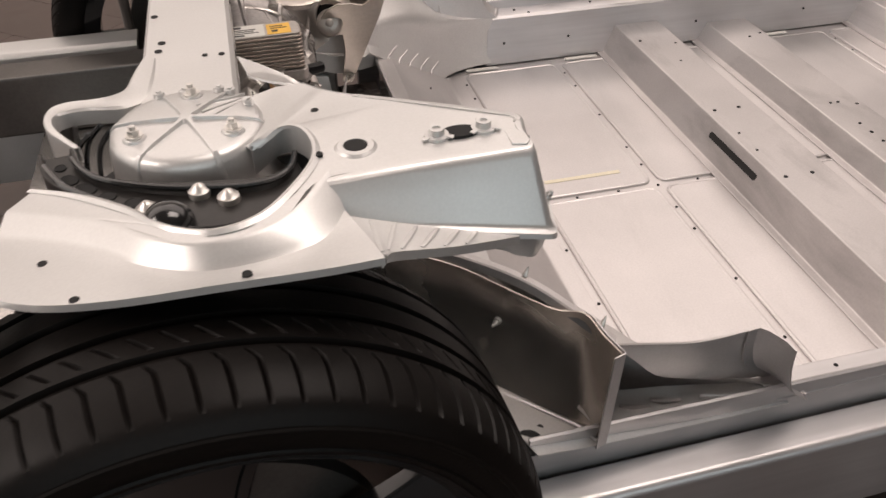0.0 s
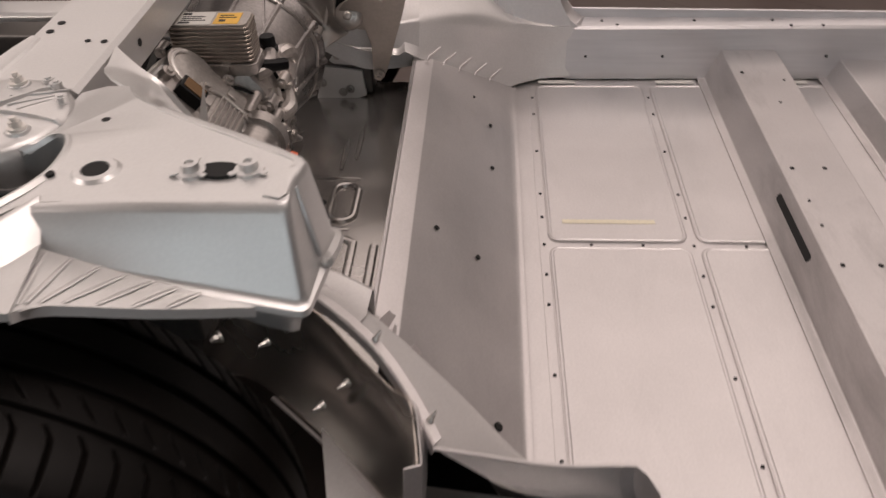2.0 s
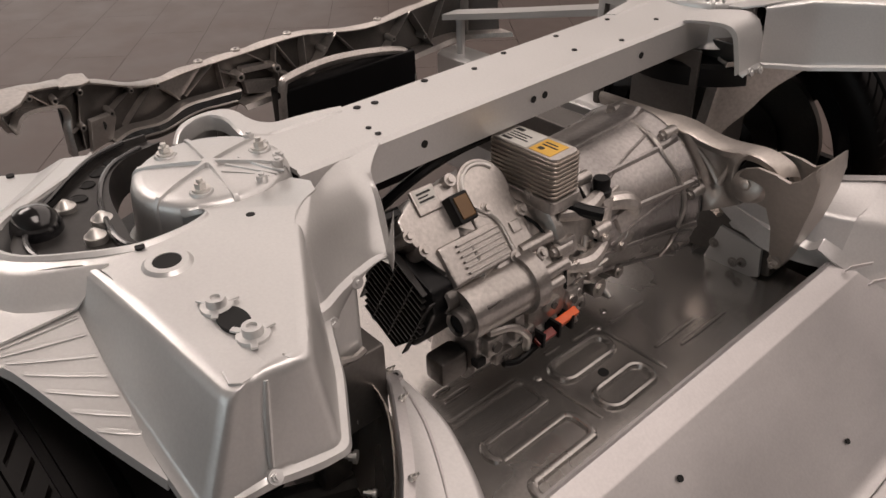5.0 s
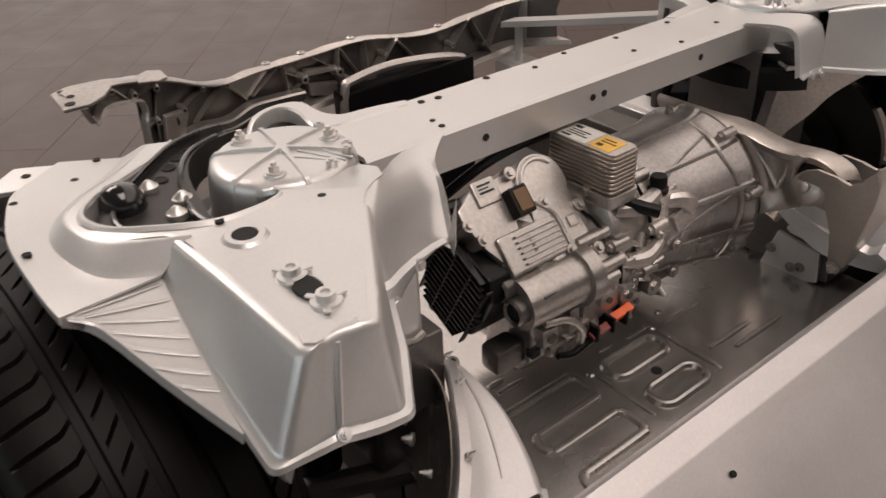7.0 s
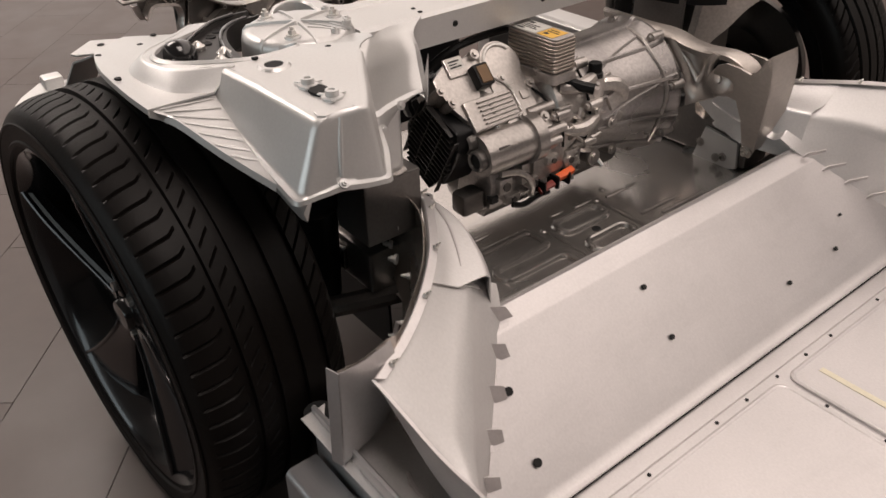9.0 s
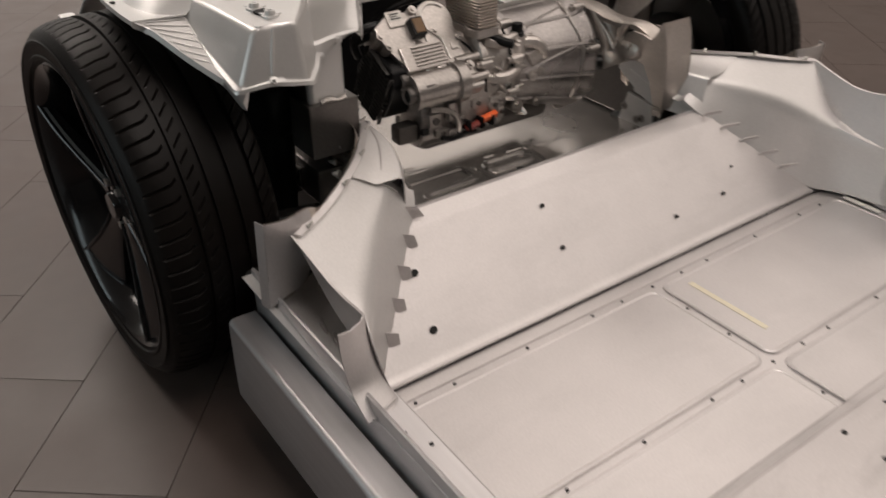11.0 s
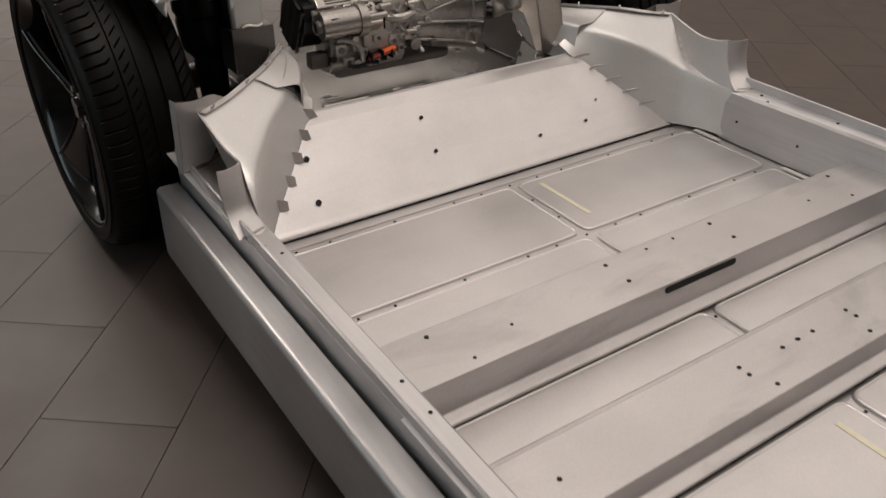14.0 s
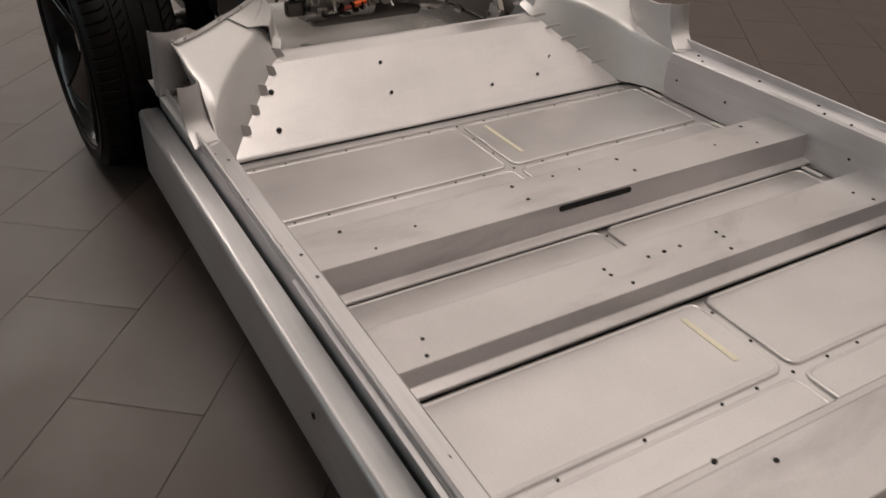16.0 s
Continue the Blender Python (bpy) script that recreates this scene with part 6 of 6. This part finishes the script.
# ---- front carrier and radiator ----
carrier = empty("front_carrier", "long ribbed cast magnesium front carrier beam", "front carrier", (-0.7, 0, 0.4))
CT = spline([(-0.36, -0.66, 0.787), (-0.41, -0.58, 0.775), (-0.50, -0.49, 0.736), (-0.60, -0.42, 0.69), (-0.70, -0.29, 0.62), (-0.77, -0.16, 0.600), (-0.80, 0.0, 0.594), (-0.81, 0.16, 0.594), (-0.81, 0.36, 0.566), (-0.80, 0.54, 0.585), (-0.78, 0.66, 0.60), (-0.66, 0.74, 0.62)], 70)
bm = bmesh.new()
rows = [[p + Vector((-0.012 - 0.004 * math.sin(k * 1.3), -0.004, 0.001)) for k, p in enumerate(CT)], CT, [p + Vector((0.007, 0.003, -0.005)) for p in CT]]
loft(bm, rows, 0.004)
part("top_flange", bm, CAST, carrier)


def on_carrier(k, h, dx=0.0):
    """A place h below the top edge, k steps along it, dx in front of it."""
    i = min(int(k), len(CT) - 2)
    return CT[i].lerp(CT[i + 1], k - i) + Vector((dx, 0, -h))


# screw lobes along the flange
for k in (33, 37, 43, 52):
    p = CT[k] + Vector((-0.012, -0.004, 0.001))
    bm = bmesh.new()
    lathe(bm, [(0.0035, 0.0035), (0.009, 0.0035), (0.011, 0.002), (0.011, -0.006)], Matrix.Translation(p), 16)
    part("screw_lobe", bm, CAST, carrier)
    hole_disc(carrier, p + Vector((0, 0, 0.0025)), 0.0036)
# opening at the near end with its lip, and the dark web above and beside it
LIP = spline([on_carrier(k, h, 0.0) for k, h in ((2.0, 0.030), (3.0, 0.060), (4.2, 0.042), (5.75, 0.038), (9.0, 0.040), (10.0, 0.046), (10.3, 0.064), (10.0, 0.080), (9.75, 0.106), (9.75, 0.135))], 40)
bm = bmesh.new()
loft(bm, [[p + Vector((-0.016, 0, 0.001)) for p in LIP], LIP, [p + Vector((0.010, 0.006, 0.003)) for p in LIP], [p + Vector((0.011, 0.007, -0.001)) for p in LIP]], 0.002)
part("opening_lip", bm, CAST, carrier)
# Web of the same casting, coloured darker for the shade behind its ribs.
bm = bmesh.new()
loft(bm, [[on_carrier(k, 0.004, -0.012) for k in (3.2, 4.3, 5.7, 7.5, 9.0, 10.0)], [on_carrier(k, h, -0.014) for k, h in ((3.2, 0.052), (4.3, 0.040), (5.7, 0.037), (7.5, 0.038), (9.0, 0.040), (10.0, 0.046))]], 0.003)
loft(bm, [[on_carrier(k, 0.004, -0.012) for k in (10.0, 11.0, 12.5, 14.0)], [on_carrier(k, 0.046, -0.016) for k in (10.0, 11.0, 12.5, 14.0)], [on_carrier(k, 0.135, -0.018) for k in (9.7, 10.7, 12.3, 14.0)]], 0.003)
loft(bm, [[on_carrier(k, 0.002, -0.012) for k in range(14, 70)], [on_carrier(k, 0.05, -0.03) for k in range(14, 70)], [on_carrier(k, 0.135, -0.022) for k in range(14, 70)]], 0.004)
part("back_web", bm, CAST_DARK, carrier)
bm = bmesh.new()
loft(bm, [[p + Vector((-0.02, 0.0, -0.120)) for p in CT[36:]], [p + Vector((0.020, 0.006, -0.124)) for p in CT[36:]], [p + Vector((0.026, 0.008, -0.136)) for p in CT[36:]]], 0.004)
part("lower_flange", bm, CAST, carrier)


def carrier_rib(a, b, deep, wide=0.0014):
    """A thin cast rib standing on the back web from a near the top edge to b near the lower one."""
    hi, lo = a + Vector((-0.020, 0, 0)), b + Vector((-0.022, 0, 0))
    w = Vector((0, wide, wide * 0.6))
    bm = bmesh.new()
    loft(bm, [[hi - w, lo - w], [hi - w * 0.6 + Vector((deep, 0, 0)), lo - w * 0.6 + Vector((deep, 0, 0))], [hi + w * 0.6 + Vector((deep, 0, 0)), lo + w * 0.6 + Vector((deep, 0, 0))], [hi + w, lo + w]])
    part("rib", bm, CAST, carrier)


for a, b, deep in (((5.5, 0.017), (3.75, 0.045), 0.020), ((6.75, 0.014), (9.0, 0.041), 0.022), ((13.5, 0.018), (9.0, 0.041), 0.022), ((14.0, 0.024), (12.3, 0.084), 0.022), ((12.5, 0.084), (12.25, 0.126), 0.022), ((12.5, 0.084), (10.75, 0.096), 0.020), ((23.0, 0.014), (20.0, 0.066), 0.024), ((25.75, 0.010), (21.5, 0.095), 0.024), ((33.75, 0.008), (30.25, 0.058), 0.030), ((34.5, 0.030), (36.5, 0.058), 0.026), ((34.5, 0.006), (34.8, 0.085), 0.022), ((28.0, 0.027), (29.5, 0.064), 0.022), ((36.5, 0.060), (35.6, 0.082), 0.024), ((40.75, 0.070), (40.9, 0.15), 0.030), ((41.0, 0.004), (40.75, 0.070), 0.026), ((37.5, 0.006), (40.0, 0.052), 0.022)):
    carrier_rib(on_carrier(*a), on_carrier(*b), deep)
for k, (i, j) in enumerate(((41, 44), (44, 44), (47, 44), (47, 51), (55, 51), (55, 58), (61, 58), (64, 64))):
    carrier_rib(CT[i] + Vector((0, 0, -0.004)), CT[j] + Vector((0, 0, -0.124)), 0.024 + 0.008 * (k % 3))
for k, h, r in ((6.25, 0.015, 0.7), (9.4, 0.028, 0.8), (14.0, 0.020, 0.8), (12.5, 0.084, 0.8), (20.0, 0.064, 0.8), (23.0, 0.013, 0.7), (26.5, 0.009, 0.8), (36.5, 0.059, 1.35), (40.75, 0.069, 1.35), (42, 0.10, 1.0), (46, 0.05, 1.0), (53, 0.06, 1.0), (57, 0.09, 1.0)):
    bm = bmesh.new()
    lathe(bm, [(0.003, 0.030), (0.0045, 0.034), (0.0065, 0.034), (0.0080, 0.031), (0.010, 0.0)], Matrix.Translation(on_carrier(k, h, -0.022)) @ pose(0, 0, 0, 0, 90, 0) @ Matrix.Diagonal((r, r, 1, 1)), 14)
    boss = part("boss", bm, CAST, carrier)
    hole_disc(boss, on_carrier(k, h, 0.0105), 0.0034 * r, (1, 0, 0))
# pale bracket low on the web, triangular face plate, bar between two bosses and the box below it
for name, quad, dx, mat, deep in (("pale_bracket", ((15.0, 0.077), (19.6, 0.066), (20.5, 0.070), (19.3, 0.118), (13.3, 0.132)), 0.010, CAST, 0.014), ("face_plate", ((26.6, 0.013), (29.5, 0.009), (33.0, 0.008), (30.3, 0.055), (29.4, 0.062)), -0.004, CAST, 0.010), ("bar", ((36.9, 0.040), (40.5, 0.052), (40.7, 0.064), (36.9, 0.054)), 0.004, CAST, 0.020), ("box_face", ((37.0, 0.077), (40.6, 0.097), (40.6, 0.132), (37.2, 0.108)), 0.0, CAST, 0.016)):
    bm = bmesh.new()
    front = [on_carrier(k, h, dx) for k, h in quad]
    c = sum(front, Vector((0, 0, 0))) / len(front)
    loft(bm, [[p + Vector((-deep, 0, 0)) + (p - c) * 0.06 for p in front], [p + Vector((-0.002, 0, 0)) for p in front], [p.lerp(c, 0.06) for p in front], [c.copy() for p in front]], closed=True)
    bmesh.ops.remove_doubles(bm, verts=bm.verts[:], dist=0.00001)
    part(name, bm, mat, carrier)
hole_disc(carrier, on_carrier(17.6, 0.088, 0.0115), 0.010, (1, 0, 0.2))
# long duct sweeping along the lower edge: two rolled edges with a glossy dark strip between
HI = spline([on_carrier(k, h, 0.024) for k, h in ((19.0, 0.118), (21.75, 0.094), (25.75, 0.083), (29.5, 0.070), (32.75, 0.075), (36.0, 0.081))], 30)
LO = spline([on_carrier(k, h, 0.034) for k, h in ((20.0, 0.128), (22.0, 0.108), (25.5, 0.098), (30.25, 0.089), (32.8, 0.094), (35.5, 0.100))], 30)
bm = bmesh.new()
loft(bm, [[p + Vector((-0.03, 0, 0.002)) for p in HI], [p + Vector((0, 0, 0.002)) for p in HI], [p + Vector((0.004, 0, -0.003)) for p in HI]], 0.002)
part("duct_edge", bm, CAST, carrier)
bm = bmesh.new()
loft(bm, [[p + Vector((0.003, 0, -0.003)) for p in HI], LO], 0.002)
part("duct_strip", bm, BLACK_PAINT, carrier, "glossy dark strip of the duct")
bm = bmesh.new()
tube(bm, [p + Vector((0.002, 0, 0)) for p in LO[::4]], 0.0028, 8)
part("duct_edge", bm, CAST, carrier)
bm = bmesh.new()
prism(bm, [(-0.388, -0.674), (-0.405, -0.645), (-0.402, -0.600), (-0.360, -0.588), (-0.325, -0.610), (-0.304, -0.638), (-0.303, -0.678)], 0.779, 0.785, "z", 0.002)
part("end_plate", bm, CAST, carrier, "flat pale end plate with holes")
for x, y, r in ((-0.384, -0.659, 0.005), (-0.353, -0.653, 0.006), (-0.321, -0.663, 0.008)):
    hole_disc(carrier, (x, y, 0.785), r)
bm = bmesh.new()
prism(bm, [(-0.487, -0.520), (-0.507, -0.486), (-0.491, -0.466), (-0.448, -0.470), (-0.440, -0.490), (-0.455, -0.520)], 0.741, 0.746, "z", 0.0015)
part("mounting_tongue", bm, CAST, carrier, "flat pale tongue")
radiator = empty("radiator", "black radiator pack behind the front carrier", "radiator", (-0.7, 0.15, 0.1))
bm = bmesh.new()
box(bm, (-0.77, 0.03, 0.12), (-0.72, 0.46, 0.500), 0.01)
part("core", bm, BLACK, radiator)
bm = bmesh.new()
tube(bm, [(-0.73, 0.035, 0.36), (-0.73, 0.045, 0.50), (-0.735, 0.075, 0.522), (-0.74, 0.21, 0.530), (-0.74, 0.40, 0.505), (-0.735, 0.445, 0.47), (-0.73, 0.455, 0.36)], 0.012, 8)
part("frame_rim", bm, CAST, radiator, "silver rolled frame round the opening")
# upper front rail on the far side
front_rail = empty("upper_front_rail", "silver upper front rail with a flat top ledge", "chassis rail", (-0.4, 0.62, 0.2))
bm = bmesh.new()
prism(bm, [(0.585, 0.10), (0.585, 0.440), (0.60, 0.448), (0.665, 0.451), (0.665, 0.443), (0.60, 0.438), (0.60, 0.10)], -0.78, -0.11, "x", 0.003)
part("ledge", bm, TOWER, front_rail)
bm = bmesh.new()
a = spline([(-0.14, 0.585, 0.702), (-0.297, 0.585, 0.665), (-0.539, 0.585, 0.607), (-0.76, 0.59, 0.555)], 12)
loft(bm, [[p + Vector((0, 0, -0.016)) for p in a], a, [p + Vector((0, 0.055, 0.002)) for p in a], [p + Vector((0, 0.058, -0.02)) for p in a]], 0.003)
part("upper_strip", bm, TOWER, front_rail, "narrow folded upper strip")
bm = bmesh.new()
rod(bm, a[10] + Vector((0, 0.03, -0.004)), Vector((a[10].x, 0.62, 0.44)), 0.012, n=10)
part("strip_post", bm, TOWER, front_rail)

# ---- floor tiles ----
mesh = tile_mesh()
origin = Vector((1.174, -1.172, 0))
turn = Matrix.Rotation(math.atan2(0.6225, -0.7826), 4, "Z")
far_tiles = []
for j in range(-22, 24):
    for i in range(-12, 13):
        c = origin + GX * ((i + 0.5) * TL + (TL / 2 if j % 2 else 0)) + GY * ((j + 0.5) * TW)
        if -2.2 < c.x < 3.2 and -2.2 < c.y < -0.5 or -2.6 < c.x < 1.6 and 0.7 < c.y < 2.9 or -2.6 < c.x < -0.4 and abs(c.y) < 0.8:
            ob = new("tile", mesh)
            ob.parent = ground
            ob.matrix_basis = Matrix.Translation(c) @ turn
        elif -7.6 < c.x < 8.6 and -7.6 < c.y < 7.6:
            far_tiles.append(c)
verts, faces = [], []
for c in far_tiles:
    k = len(verts)
    for a, b in ((-1, -1), (1, -1), (1, 1), (-1, 1)):
        verts.append(tuple(c + GX * a * (TL / 2 - 0.0011) + GY * b * (TW / 2 - 0.0011)))
    faces.append((k, k + 3, k + 2, k + 1))
far = bpy.data.meshes.new("far_tiles")
far.from_pydata(verts, [], faces)
far.materials.append(TILE)
ob = new("far_tiles", far)
ob.parent = ground
tagged(ob, kind="stuff")
